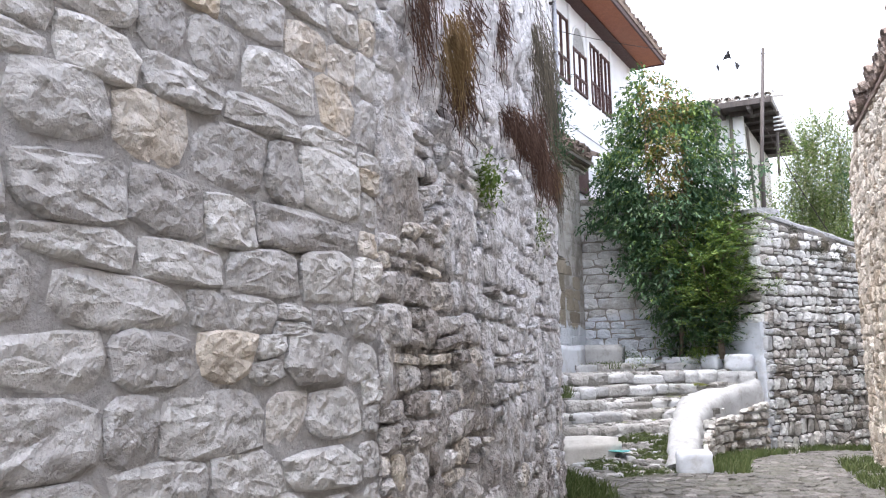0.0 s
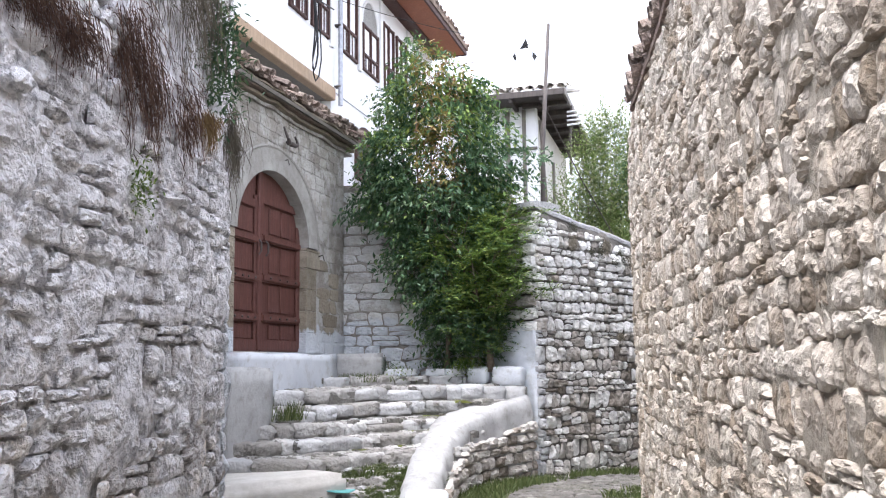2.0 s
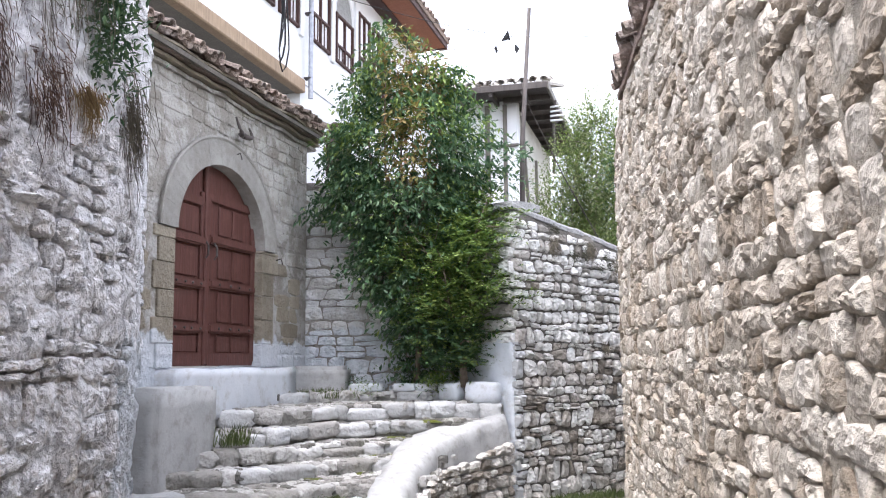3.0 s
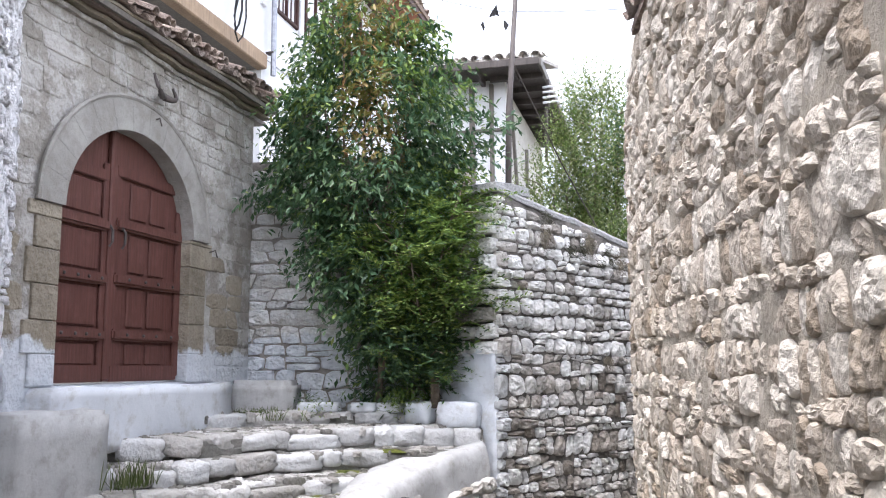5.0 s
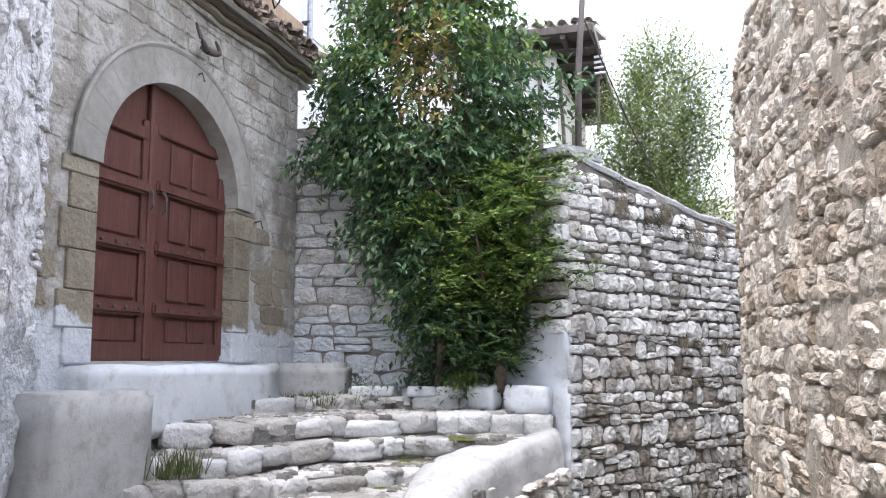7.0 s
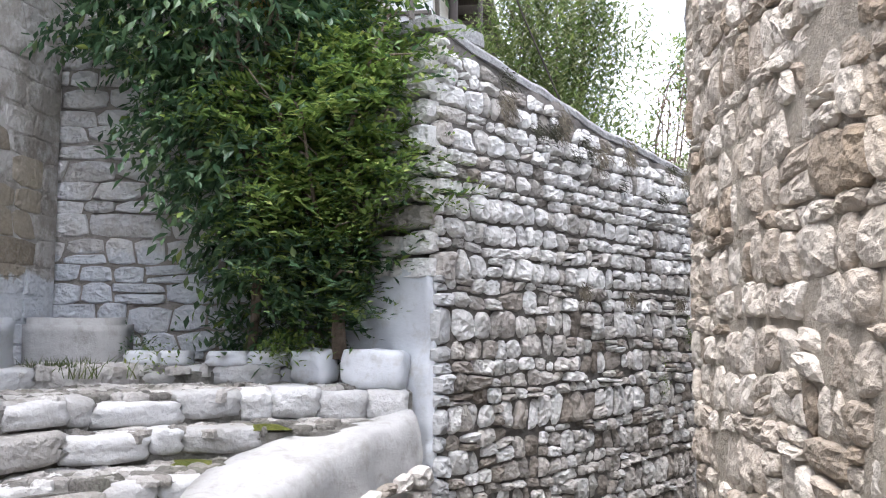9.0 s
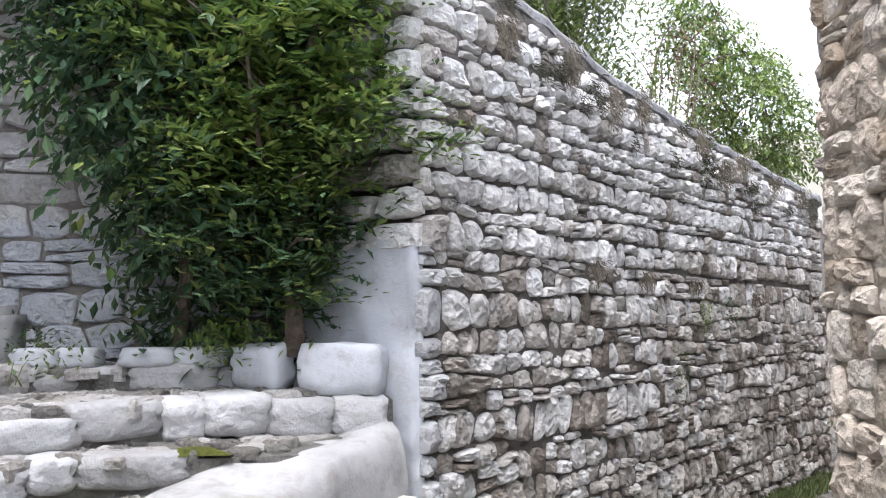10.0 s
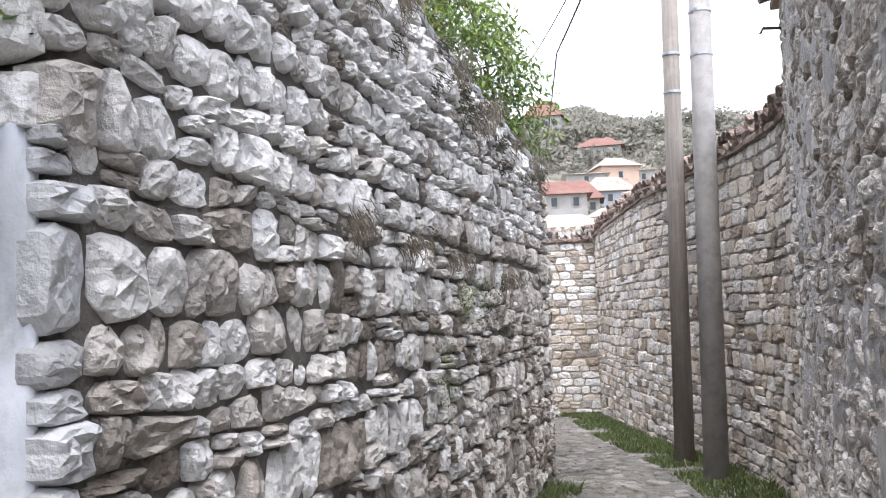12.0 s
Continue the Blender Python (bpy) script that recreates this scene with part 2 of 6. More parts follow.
M_TREAD = plaster_mat("grey_tread_grit", (0.17, 0.165, 0.15), (0.3, 0.29, 0.27), 9, dark=(0.1, 0.1, 0.07), dark_amount=0.55, bump=1.0)
M_MOSS = plaster_mat("moss", (0.09, 0.12, 0.02), (0.17, 0.17, 0.04), 14, dark=(0.05, 0.06, 0.02), dark_amount=0.5, bump=1.0)
M_DOOR = wood_mat("red_brown_painted_wood", (0.125, 0.052, 0.042), rough=0.55)
M_DARKWOOD = wood_mat("dark_brown_wood", (0.075, 0.035, 0.03))
M_EAVEWOOD = wood_mat("orange_brown_boards", (0.34, 0.13, 0.07), rough=0.6)
M_BEIGEWOOD = wood_mat("pale_weathered_timber", (0.42, 0.3, 0.2))
M_GREYWOOD = wood_mat("grey_weathered_timber", (0.2, 0.18, 0.16))
M_MAST = wood_mat("dark_weathered_pole", (0.1, 0.085, 0.08))
M_POLEWOOD = wood_mat("brown_pole_wood", (0.3, 0.265, 0.235), grain=(40, 40, 1.5))
M_POLECON = plaster_mat("grey_pole_concrete", (0.3, 0.285, 0.27), (0.42, 0.405, 0.39), 2.2, dark=(0.17, 0.16, 0.15), dark_amount=0.5, bump=0.25)
M_TILE = stone_mat("old_clay_tile", [(0, (0.13, 0.09, 0.075)), (0.5, (0.24, 0.16, 0.125)), (1, (0.33, 0.25, 0.2))], stain=(0.09, 0.08, 0.07), stain_amount=0.6)
M_TILE_PALE = stone_mat("pale_clay_tile", [(0, (0.5, 0.46, 0.42)), (1, (0.72, 0.68, 0.64))], stain_amount=0.3)
M_TILE_RED = plaster_mat("red_clay_tile", (0.13, 0.06, 0.048), (0.19, 0.1, 0.08), 0.5, dark_amount=0.3)
M_METAL = plain_mat("rusted_iron", (0.1, 0.085, 0.08), 0.6, 0.5)
M_STEEL = plain_mat("grey_steel", (0.35, 0.36, 0.4), 0.45, 0.7)
M_BLACK = plain_mat("black_rubber", (0.02, 0.02, 0.022), 0.6)
M_GLASS = plain_mat("dark_window_glass", (0.03, 0.035, 0.04), 0.08, 0.0, 0.1)
M_TEAL = plain_mat("faded_teal_cloth", (0.13, 0.36, 0.36), 0.8)
M_BARK = plain_mat("shrub_bark", (0.14, 0.11, 0.085), 0.9, 0, 0.4, 30, 0.5)
M_LEAF_DARK = leaf_mat("dark_glossy_leaves", [(0, (0.035, 0.08, 0.04)), (0.5, (0.065, 0.13, 0.062)), (0.9, (0.11, 0.18, 0.08)), (1, (0.17, 0.22, 0.085))])
M_LEAF_BRIGHT = leaf_mat("light_green_leaves", [(0, (0.07, 0.13, 0.032)), (0.5, (0.15, 0.235, 0.055)), (0.92, (0.24, 0.31, 0.08)), (1, (0.32, 0.36, 0.11))], 0.6)
M_LEAF_YELLOW = leaf_mat("autumn_leaves", [(0, (0.14, 0.15, 0.04)), (0.5, (0.25, 0.21, 0.06)), (1, (0.24, 0.13, 0.07))])
M_LEAF_BAMBOO = leaf_mat("pale_garden_leaves", [(0, (0.1, 0.14, 0.05)), (0.6, (0.19, 0.245, 0.09)), (1, (0.33, 0.36, 0.18))])
M_DRY = leaf_mat("dry_rust_weeds", [(0, (0.06, 0.035, 0.028)), (0.6, (0.13, 0.078, 0.06)), (1, (0.25, 0.165, 0.12))], 0.9)
M_STRAW = leaf_mat("golden_dry_grass", [(0, (0.16, 0.1, 0.05)), (0.6, (0.28, 0.19, 0.09)), (1, (0.4, 0.29, 0.15))], 0.9)
M_WITHERED = leaf_mat("grey_brown_withered_weeds", [(0, (0.09, 0.075, 0.06)), (0.6, (0.17, 0.15, 0.115)), (1, (0.26, 0.23, 0.17))], 0.9)
M_MOSS_DARK = leaf_mat("dark_joint_moss", [(0, (0.03, 0.03, 0.024)), (0.6, (0.07, 0.07, 0.05)), (1, (0.13, 0.13, 0.09))], 0.9)
M_GRASS = leaf_mat("lane_grass", [(0, (0.055, 0.08, 0.025)), (0.6, (0.1, 0.135, 0.04)), (1, (0.17, 0.19, 0.08))], 0.6)
# Distance haze is painted into the woods' base colour as a paler grey.
M_HILL_HAZED = leaf_mat("far_woods", [(0, (0.125, 0.13, 0.1)), (0.6, (0.165, 0.16, 0.13)), (1, (0.21, 0.19, 0.16))], 0.95)
M_HILLGROUND = plaster_mat("far_hillside", (0.2, 0.19, 0.16), (0.28, 0.265, 0.22), 0.05, dark=(0.15, 0.15, 0.11), dark_amount=0.5)

# ---- builders ----
def mesh_of(name, verts, faces, mat, smooth=False):
    me = bpy.data.meshes.new(name)
    me.from_pydata([tuple(map(float, v)) for v in verts], [], [tuple(map(int, f)) for f in faces])
    for m in mat if isinstance(mat, (list, tuple)) else [mat]:
        me.materials.append(m)
    if smooth:
        me.polygons.foreach_set("use_smooth", [True] * len(me.polygons))
    me.update()
    return me


def obj(name, me, parent=None, label="", category="", kind="", group=""):
    ob = new(name, me)
    if parent:
        ob.parent = parent
    return tagged(ob, label, category, group, kind)


def part(name, bm, material, parent, label="", smooth=False):
    me = bpy.data.meshes.new(name)
    bm.normal_update()
    bm.to_mesh(me)
    bm.free()
    me.materials.append(material)
    if smooth:
        me.polygons.foreach_set("use_smooth", [True] * len(me.polygons))
    return obj(name, me, parent, label)


def thing(name, label, category, group="", kind="", at=(0, 0, 0)):
    e = new(name)
    e.empty_display_size = 0.2
    e.location = at
    return tagged(e, label, category, group, kind)


def box_bm(size, m=Matrix(), bevel=0.0, bm=None, segments=1):
    bm = bm or bmesh.new()
    made = bmesh.ops.create_cube(bm, size=1, matrix=m @ Matrix.Diagonal((*size, 1)))["verts"]
    if bevel:
        edges = list({e for v in made for e in v.link_edges})
        bmesh.ops.bevel(bm, geom=edges, offset=bevel, segments=segments, affect="EDGES")
    return bm


def tube_bm(pts, radii, sides=6, bm=None):
    """A tapered tube through points."""
    bm = bm or bmesh.new()
    pts = [Vector(p) for p in pts]
    rings = []
    for i, p in enumerate(pts):
        d = (pts[min(i + 1, len(pts) - 1)] - pts[max(i - 1, 0)]).normalized()
        a = d.orthogonal().normalized() if abs(d.z) > 0.9 else d.cross(Vector((0, 0, 1))).normalized()
        c = d.cross(a)
        r = radii[i] if isinstance(radii, (list, tuple)) else radii
        rings.append([bm.verts.new(p + (a * math.cos(2 * math.pi * k / sides) + c * math.sin(2 * math.pi * k / sides)) * r) for k in range(sides)])
    for r0, r1 in zip(rings, rings[1:]):
        for k in range(sides):
            bm.faces.new((r0[k], r0[(k + 1) % sides], r1[(k + 1) % sides], r1[k]))
    bm.faces.new(rings[0][::-1])
    bm.faces.new(rings[-1])
    return bm


def smooth_line(pts, step=0.1, curved=True):
    """Points at even steps along a plan line, rounded where it is curved."""
    p = [Vector(q) for q in pts]
    out = []
    for i in range(len(p) - 1):
        a, b, c, d = p[max(i - 1, 0)], p[i], p[i + 1], p[min(i + 2, len(p) - 1)]
        k = max(2, int((c - b).length / step))
        for j in range(k):
            t = j / k
            if curved:
                out.append(0.5 * ((2 * b) + (c - a) * t + (2 * a - 5 * b + 4 * c - d) * t * t + (3 * b - a - 3 * c + d) * t ** 3))
            else:
                out.append(b.lerp(c, t))
    return out + [p[-1]]


class Line:
    """A wall's line in plan; the seen side lies to the right of its run, or to the left with side=-1."""
    def __init__(self, pts, side=1, curved=True):
        self.p = smooth_line(pts, 0.08, curved)
        self.s = [0.0]
        for a, b in zip(self.p, self.p[1:]):
            self.s.append(self.s[-1] + (b - a).length)
        self.length, self.side = self.s[-1], side

    def at(self, u):
        u = min(max(u, 0), self.length)
        i = min(max(int(np.searchsorted(self.s, u)) - 1, 0), len(self.p) - 2)
        a, b = self.p[i], self.p[i + 1]
        t = (u - self.s[i]) / max(1e-6, self.s[i + 1] - self.s[i])
        d = (self.p[min(i + 3, len(self.p) - 1)] - self.p[max(i - 2, 0)]).normalized()
        q = a.lerp(b, t)
        return q, d, Vector((d.y, -d.x)) * self.side


def clump(x, y, z, f, seed=0.0):
    return noise.noise(Vector((x * f + seed, y * f, z * f)))


def wall_core(name, line, z0, z1, thick, mat, label, rough=0.02, step=0.09, batter=0.0):
    """A wall's body: an uneven seen face, a back, a top and ends. z0, z1: heights as functions of the run."""
    nu, nv = max(2, int(line.length / step)), max(2, int((z1(0) - z0(0)) / step))
    V, F = [], []
    for i in range(nu + 1):
        u = line.length * i / nu
        q, d, n = line.at(u)
        for j in range(nv + 1):
            z = z0(u) + (z1(u) - z0(u)) * j / nv
            k = rough * (clump(q.x, q.y, z, 3.0) + 0.7 * clump(q.x, q.y, z, 9.0)) - batter * (z - z0(u))
            V.append((q.x + n.x * k, q.y + n.y * k, z))
    back = len(V)
    for i in range(nu + 1):
        u = line.length * i / nu
        q, d, n = line.at(u)
        V += [(q.x - n.x * thick, q.y - n.y * thick, z0(u)), (q.x - n.x * thick, q.y - n.y * thick, z1(u))]
    w = nv + 1
    for i in range(nu):
        for j in range(nv):
            F.append((i * w + j, (i + 1) * w + j, (i + 1) * w + j + 1, i * w + j + 1))
        b = back + 2 * i
        F.append((b + 2, b, b + 1, b + 3))
        F.append((i * w + nv, (i + 1) * w + nv, b + 3, b + 1))
        F.append((b, b + 2, (i + 1) * w, i * w))
    F.append(tuple([back] + list(range(0, w)) + [back + 1]))
    F.append(tuple([back + 2 * nu + 1] + [nu * w + j for j in range(nv, -1, -1)] + [back + 2 * nu]))
    if line.side < 0:
        F = [f[::-1] for f in F]
    return obj(name, mesh_of(name, V, F, mat, True), None, label, "wall", "structure")


def stone_shapes(count, seed, cut=0.22, facets=5, power=14.0, relief=0.7, lump=0.2, jag=0.0):
    """Broken stone faces in the box -1..1 across, -1..1 up and 0..1 out: an uneven outline and chipped facets."""
    rng = random.Random(seed)
    shapes = []
    for _ in range(count):
        cuts = [(rng.uniform(0, 2 * math.pi), rng.uniform(1.12 - cut * 0.5, 1.35)) for _ in range(5)]
        planes = [(rng.uniform(-0.6, 0.6) * relief, rng.uniform(-0.6, 0.6) * relief, rng.uniform(0.72, 1.1)) for _ in range(facets)]
        off = Vector((rng.uniform(0, 99), rng.uniform(0, 99), rng.uniform(0, 99)))
        ring = 14
        V, F = [(rng.uniform(-0.15, 0.15), rng.uniform(-0.15, 0.15), 0)], []
        turn = [rng.uniform(-0.25, 0.25) for _ in range(ring)]
        for r in (0.36, 0.66, 0.88, 0.98, 1.0):
            for k in range(ring):
                a = 2 * math.pi * (k + 0.5 + turn[k]) / ring
                c, s = math.cos(a), math.sin(a)
                rad = (abs(c) ** power + abs(s) ** power) ** (-1 / power)
                for ca, cr in cuts:
                    dd = math.cos(a - ca)
                    if dd > 0.3:
                        rad = min(rad, cr / dd)
                rad *= 1 + 0.06 * noise.noise(off + Vector((c * 2, s * 2, 0)))
                q = r * (1 + (rng.uniform(-0.2, 0.2) if r == 0.36 else rng.uniform(-0.12, 0.12) if r == 0.66 else rng.uniform(-0.04, 0.03) if r == 0.88 else 0))
                V.append((c * rad * q, s * rad * q, 0))
        out = []
        for i, (x, y, _) in enumerate(V):
            ri = 0 if i == 0 else 1 + (i - 1) // ring
            z = max(0.25, min(p * x + q * y + h for p, q, h in planes)) + lump * noise.noise(off + Vector((x * 1.9, y * 1.9, 3))) + lump * 0.7 * noise.noise(off + Vector((x * 5, y * 5, 8))) + rng.uniform(-jag, jag)
            out.append((x, y, z * (1.0, 1.0, 1.0, 0.92, 0.55, 0)[ri] - (0.5 if ri == 5 else 0)))
        for k in range(ring):
            F.append((0, 1 + k, 1 + (k + 1) % ring))
        for r in range(4):
            for k in range(ring):
                a, b2 = 1 + r * ring + k, 1 + r * ring + (k + 1) % ring
                F += [(a, a + ring, b2 + ring), (a, b2 + ring, b2)] if (k + r) % 2 else [(a, a + ring, b2), (b2, a + ring, b2 + ring)]
        shapes.append((np.array(out), F))
    return shapes


SHAPES_ROUGH = stone_shapes(30, 3, jag=0.1)
SHAPES_JAGGED = stone_shapes(36, 5, cut=0.35, facets=5, power=9.0, relief=0.7, lump=0.22, jag=0.035)
SHAPES_BLOCK = stone_shapes(24, 7, cut=0.2, power=12.0, relief=0.4, lump=0.2, jag=0.07)
SHAPES_SQUARE = stone_shapes(24, 13, cut=0.25, power=12.0, relief=0.3, lump=0.25, jag=0.07)
SHAPES_ROUND = stone_shapes(20, 9, cut=0.5, power=4.0, relief=0.3, lump=0.1)


def rock_shapes(count, seed, square=0.7, lump=0.1):
    """Whole worn stones in the box -1..1."""
    rng = random.Random(seed)
    out = []
    for _ in range(count):
        bm = bmesh.new()
        bmesh.ops.create_icosphere(bm, subdivisions=3, radius=1)
        off = Vector((rng.uniform(0, 99), rng.uniform(0, 99), 0))
        pts = []
        for v in bm.verts:
            c = v.co.copy()
            c = c.lerp(c / max(abs(c.x), abs(c.y), abs(c.z)), square)
            c *= 1 + lump * noise.noise(off + c * 1.3) + lump * 0.6 * noise.noise(off + c * 3.1)
            pts.append(c[:])
        out.append((np.array(pts), [tuple(k.index for k in f.verts) for f in bm.faces]))
        bm.free()
    return out


ROCKS = rock_shapes(20, 19, 0.9, 0.13)


def courses(rng, u0, u1, z0, top, h, w, wobble=0.03, split=0.1):
    """Four-cornered cells of a rubble wall: courses of uneven height that wave and pinch, stones of uneven width with leaning joints.
    h, w: least and greatest, in metres. A cell: its four corners (u, z), from below at the start, in turn."""
    cells, z, k = [], z0, 0
    wave = lambda u, k: wobble * (noise.noise(Vector((u * 0.55, k * 7.3, 5))) + 0.6 * noise.noise(Vector((u * 2.3, k * 3.1, 9))))
    peak = max(top(u0), top(u1), top((u0 + u1) / 2))
    while z < peak - 0.03:
        hh = rng.uniform(*h)
        u = u0
        while u < u1:
            ww = rng.uniform(*w) * (1.5 if rng.random() < 0.12 else 1)
            lean = lambda x: 0.0 if x in (u0, u1) else 0.2 * hh * noise.noise(Vector((x * 37.1, k * 5.7, 1))) * 2
            if u == u0:
                ww *= rng.uniform(0.6, 1.3)
            if u + ww > u1 - w[0] * 0.6:
                ww = u1 - u
            a, b, g = u, u + ww, rng.uniform(-0.1, 0.1) * hh
            za, zb = z + wave(a, k), z + wave(b, k)
            ta, tb = z + hh + wave(a, k + 1), z + hh + wave(b, k + 1)
            quad = [(a - lean(a), za + g * 0.4), (b - lean(b), zb + g * 0.4), (b + lean(b), tb + g), (a + lean(a), ta + g)]
            quad = [(p, min(q, top(p))) for p, q in quad]
            if quad[3][1] - quad[0][1] < 0.035 or quad[2][1] - quad[1][1] < 0.035:
                u = b
                continue
            if rng.random() < split and hh > 0.1:
                t, t2 = rng.uniform(0.35, 0.65), rng.uniform(0.35, 0.65)
                l, r = [p + (q - p) * t for p, q in zip(quad[0], quad[3])], [p + (q - p) * t2 for p, q in zip(quad[1], quad[2])]
                cells += [[quad[0], quad[1], r, l], [l, r, quad[2], quad[3]]]
            else:
                cells.append(quad)
            u = b
        z += hh
        k += 1
    return cells


def fit_stone(shape, quad, line, depth, gap, sink=0.0):
    """The shape stretched into a cell of the wall."""
    sv = shape[0]
    q = np.array(quad, float)
    g = gap / 2
    s, t = (sv[:, 0] + 1) / 2, (sv[:, 1] + 1) / 2
    width, height = np.linalg.norm(q[1] - q[0]), np.linalg.norm(q[3] - q[0])
    s = 0.5 + (s - 0.5) * (1 - (gap * 1.6 + 0.004) / max(width, 0.05))
    t = 0.5 + (t - 0.5) * (1 - gap / max(height, 0.05))
    p = ((1 - s) * (1 - t))[:, None] * q[0] + (s * (1 - t))[:, None] * q[1] + (s * t)[:, None] * q[2] + ((1 - s) * t)[:, None] * q[3]
    c = q.mean(0)
    o, d, n = line.at(float(c[0]))
    du = p[:, 0] - c[0]
    out = sv[:, 2] * depth - sink
    return np.stack([o.x + d.x * du + n.x * out, o.y + d.y * du + n.y * out, p[:, 1]], 1)


def lay_stones(owner, stones, piece="stone", rest="rubble_stones", limit=300, label="", flip=False, smooth=False):
    """stones: (points, faces, material, nearness). The nearest ones are parts of their own, the rest one joined part a material."""
    stones = sorted(stones, key=lambda k: k[3])
    turn = (lambda f: [k[::-1] for k in f]) if flip else (lambda f: f)
    for pts, faces, mat, _ in stones[:limit]:
        c = pts.mean(0)
        ob = new(piece, mesh_of(piece, pts - c, turn(faces), mat, smooth))
        ob.location = c
        ob.parent = owner
    by = {}
    for k in stones[limit:]:
        by.setdefault(k[2].name, []).append(k)
    for ks in by.values():
        F, base = [], 0
        for pts, faces, _, _ in ks:
            F += [tuple(i + base for i in f) for f in turn(faces)]
            base += len(pts)
        obj(rest, mesh_of(rest, np.concatenate([k[0] for k in ks]), F, ks[0][2], smooth), owner, label, "", "stuff")


def set_stone(shape, m):
    a = np.array(m)
    return shape[0] @ a[:3, :3].T + a[:3, 3]


# ---- ground ----
def ground_z(x, y):
    """The lane climbs to a low crest and falls away beyond the garden wall."""
    z = np.interp(y, [-40, -2, 1.5, 5, 8.5, 12, 14, 16, 20, 30, 60, 400], [-1.2, 0.0, 0.12, 0.42, 0.4, 0.28, 0.19, 0.07, -0.1, -0.6, -3, -6])
    return float(z)


def ground_at(x, y):
    return ground_z(x, y) + 0.025 * clump(x, y, 0, 1.3) + 0.012 * clump(x, y, 0, 5)

def ground_sheet():
    xs = sorted({*np.arange(-6, 10, 0.2).round(2), *np.linspace(-3000, -6, 9).round(1), *np.linspace(10, 60, 12).round(1), *np.linspace(100, 3000, 8).round(1)})
    ys = sorted({*np.arange(-4, 36, 0.2).round(2), *np.linspace(-3000, -4, 9).round(1), *np.linspace(36, 90, 12).round(1), *np.linspace(120, 3000, 8).round(1)})
    V = [(x, y, ground_at(x, y) if abs(x) < 12 and -5 < y < 40 else ground_z(x, y)) for x in xs for y in ys]
    k = len(ys)
    F = [(i * k + j, (i + 1) * k + j, (i + 1) * k + j + 1, i * k + j + 1) for i in range(len(xs) - 1) for j in range(k - 1)]
    return obj("ground", mesh_of("ground", V, F, M_EARTH, True), None, "trodden earth lane with stones and moss", "ground", "structure")


ground = ground_sheet()

# ---- walls ----
L_BLOCK = Line([(-1.25, -4.0), (-1.3, -1.0), (-1.4, 1.0), (-1.5, 2.62)], 1)
L_BASTION = Line([(-1.5, 2.62), (-1.6, 3.3), (-1.78, 4.2), (-2.02, 5.2), (-2.24, 6.1), (-2.4, 6.8), (-2.62, 7.45), (-3.0, 8.1), (-3.6, 8.95), (-4.15, 9.85), (-4.68, 10.74)], 1)
L_RIGHT = Line([(2.0, -4.0), (1.35, 0.0), (0.62, 5.15), (0.16, 8.6), (-0.25, 11.2), (-0.35, 12.3)], -1)
L_NEAR = Line([(-0.35, 12.3), (0.39, 13.7), (1.53, 15.25), (3.12, 17.5)], -1, False)
L_FAR = Line([(3.15, 17.45), (4.1, 19.3), (5.4, 23.6), (6.85, 27.9)], -1)
L_CROSS = Line([(6.85, 27.9), (4.5, 28.9), (2.0, 29.8)], -1, False)
L_GARDEN = Line([(-1.72, 13.88), (2.1, 20.0)], 1, False)
L_GARDEN_TURN = Line([(2.1, 20.0), (2.5, 21.0), (2.4, 24.0), (1.6, 30.5)], 1)
L_GARDEN_CORE = Line([(-1.66, 13.97), (2.1, 20.0)], 1, False)
L_GARDEN_END = Line([(-2.47, 14.43), (-1.7, 13.95)], 1, False)
L_NICHE = Line([(-5.3, 14.43), (-2.2, 14.75)], 1, False)
L_DOOR = Line([(-4.62, 9.6), (-4.62, 14.42)], 1, False)


def flat(z):
    return lambda u: z


def gw_top(u):
    return float(np.interp(u, [0, 0.6, 2.2, 3.6, 7.3], [3.72, 3.6, 3.36, 3.24, 3.1]))


low = lambda u: -0.7
wall_block = wall_core("wall_west", L_BLOCK, low, flat(4.9), 0.7, M_MORTAR_PALE, "squared grey limestone block wall with mortar joints", 0.012)
wall_bastion = wall_core("wall_bastion", L_BASTION, low, flat(4.9), 0.7, M_BASTION, "rounded rubble bastion with flaking lime render", 0.06, 0.045)
right_top = lambda u: float(np.interp(u, [0, 15.3, 16.0, 16.6], [4.1, 4.1, 3.9, 3.72]))
wall_right = wall_core("wall_east", L_RIGHT, low, right_top, 0.6, M_MORTAR_WARM, "beige limestone rubble wall under old tiles", 0.02)
near_top = lambda u: float(np.interp(u, [0, 1.0, 2.5], [3.68, 3.75, 3.94]))
wall_near = wall_core("wall_lane_corner", L_NEAR, low, near_top, 0.6, M_MORTAR_PALE, "grey limestone rubble wall along the lane", 0.03)
far_top = lambda u: float(np.interp(u, [0, 1.4, 6.5, 11.2], [3.12, 3.22, 3.24, 3.08]))
wall_far = wall_core("wall_lane_far", L_FAR, lambda u: -1.5, far_top, 0.5, M_MORTAR, "pale limestone rubble wall topped with old tiles", 0.02)
wall_cross = wall_core("wall_lane_end", L_CROSS, lambda u: -1.6, flat(3.0), 0.5, M_MORTAR_WARM, "pale rubble wall at the lane's bend", 0.02)
wall_garden = wall_core("wall_garden", L_GARDEN_CORE, low, gw_top, 0.55, M_MORTAR_SHADOWED, "white limestone rubble garden wall with cement coping", 0.02)
wall_garden_turn = wall_core("wall_garden_turn", L_GARDEN_TURN, lambda u: -1.5, flat(3.05), 0.5, M_MORTAR_SHADOWED, "rubble garden wall round the bend", 0.02)
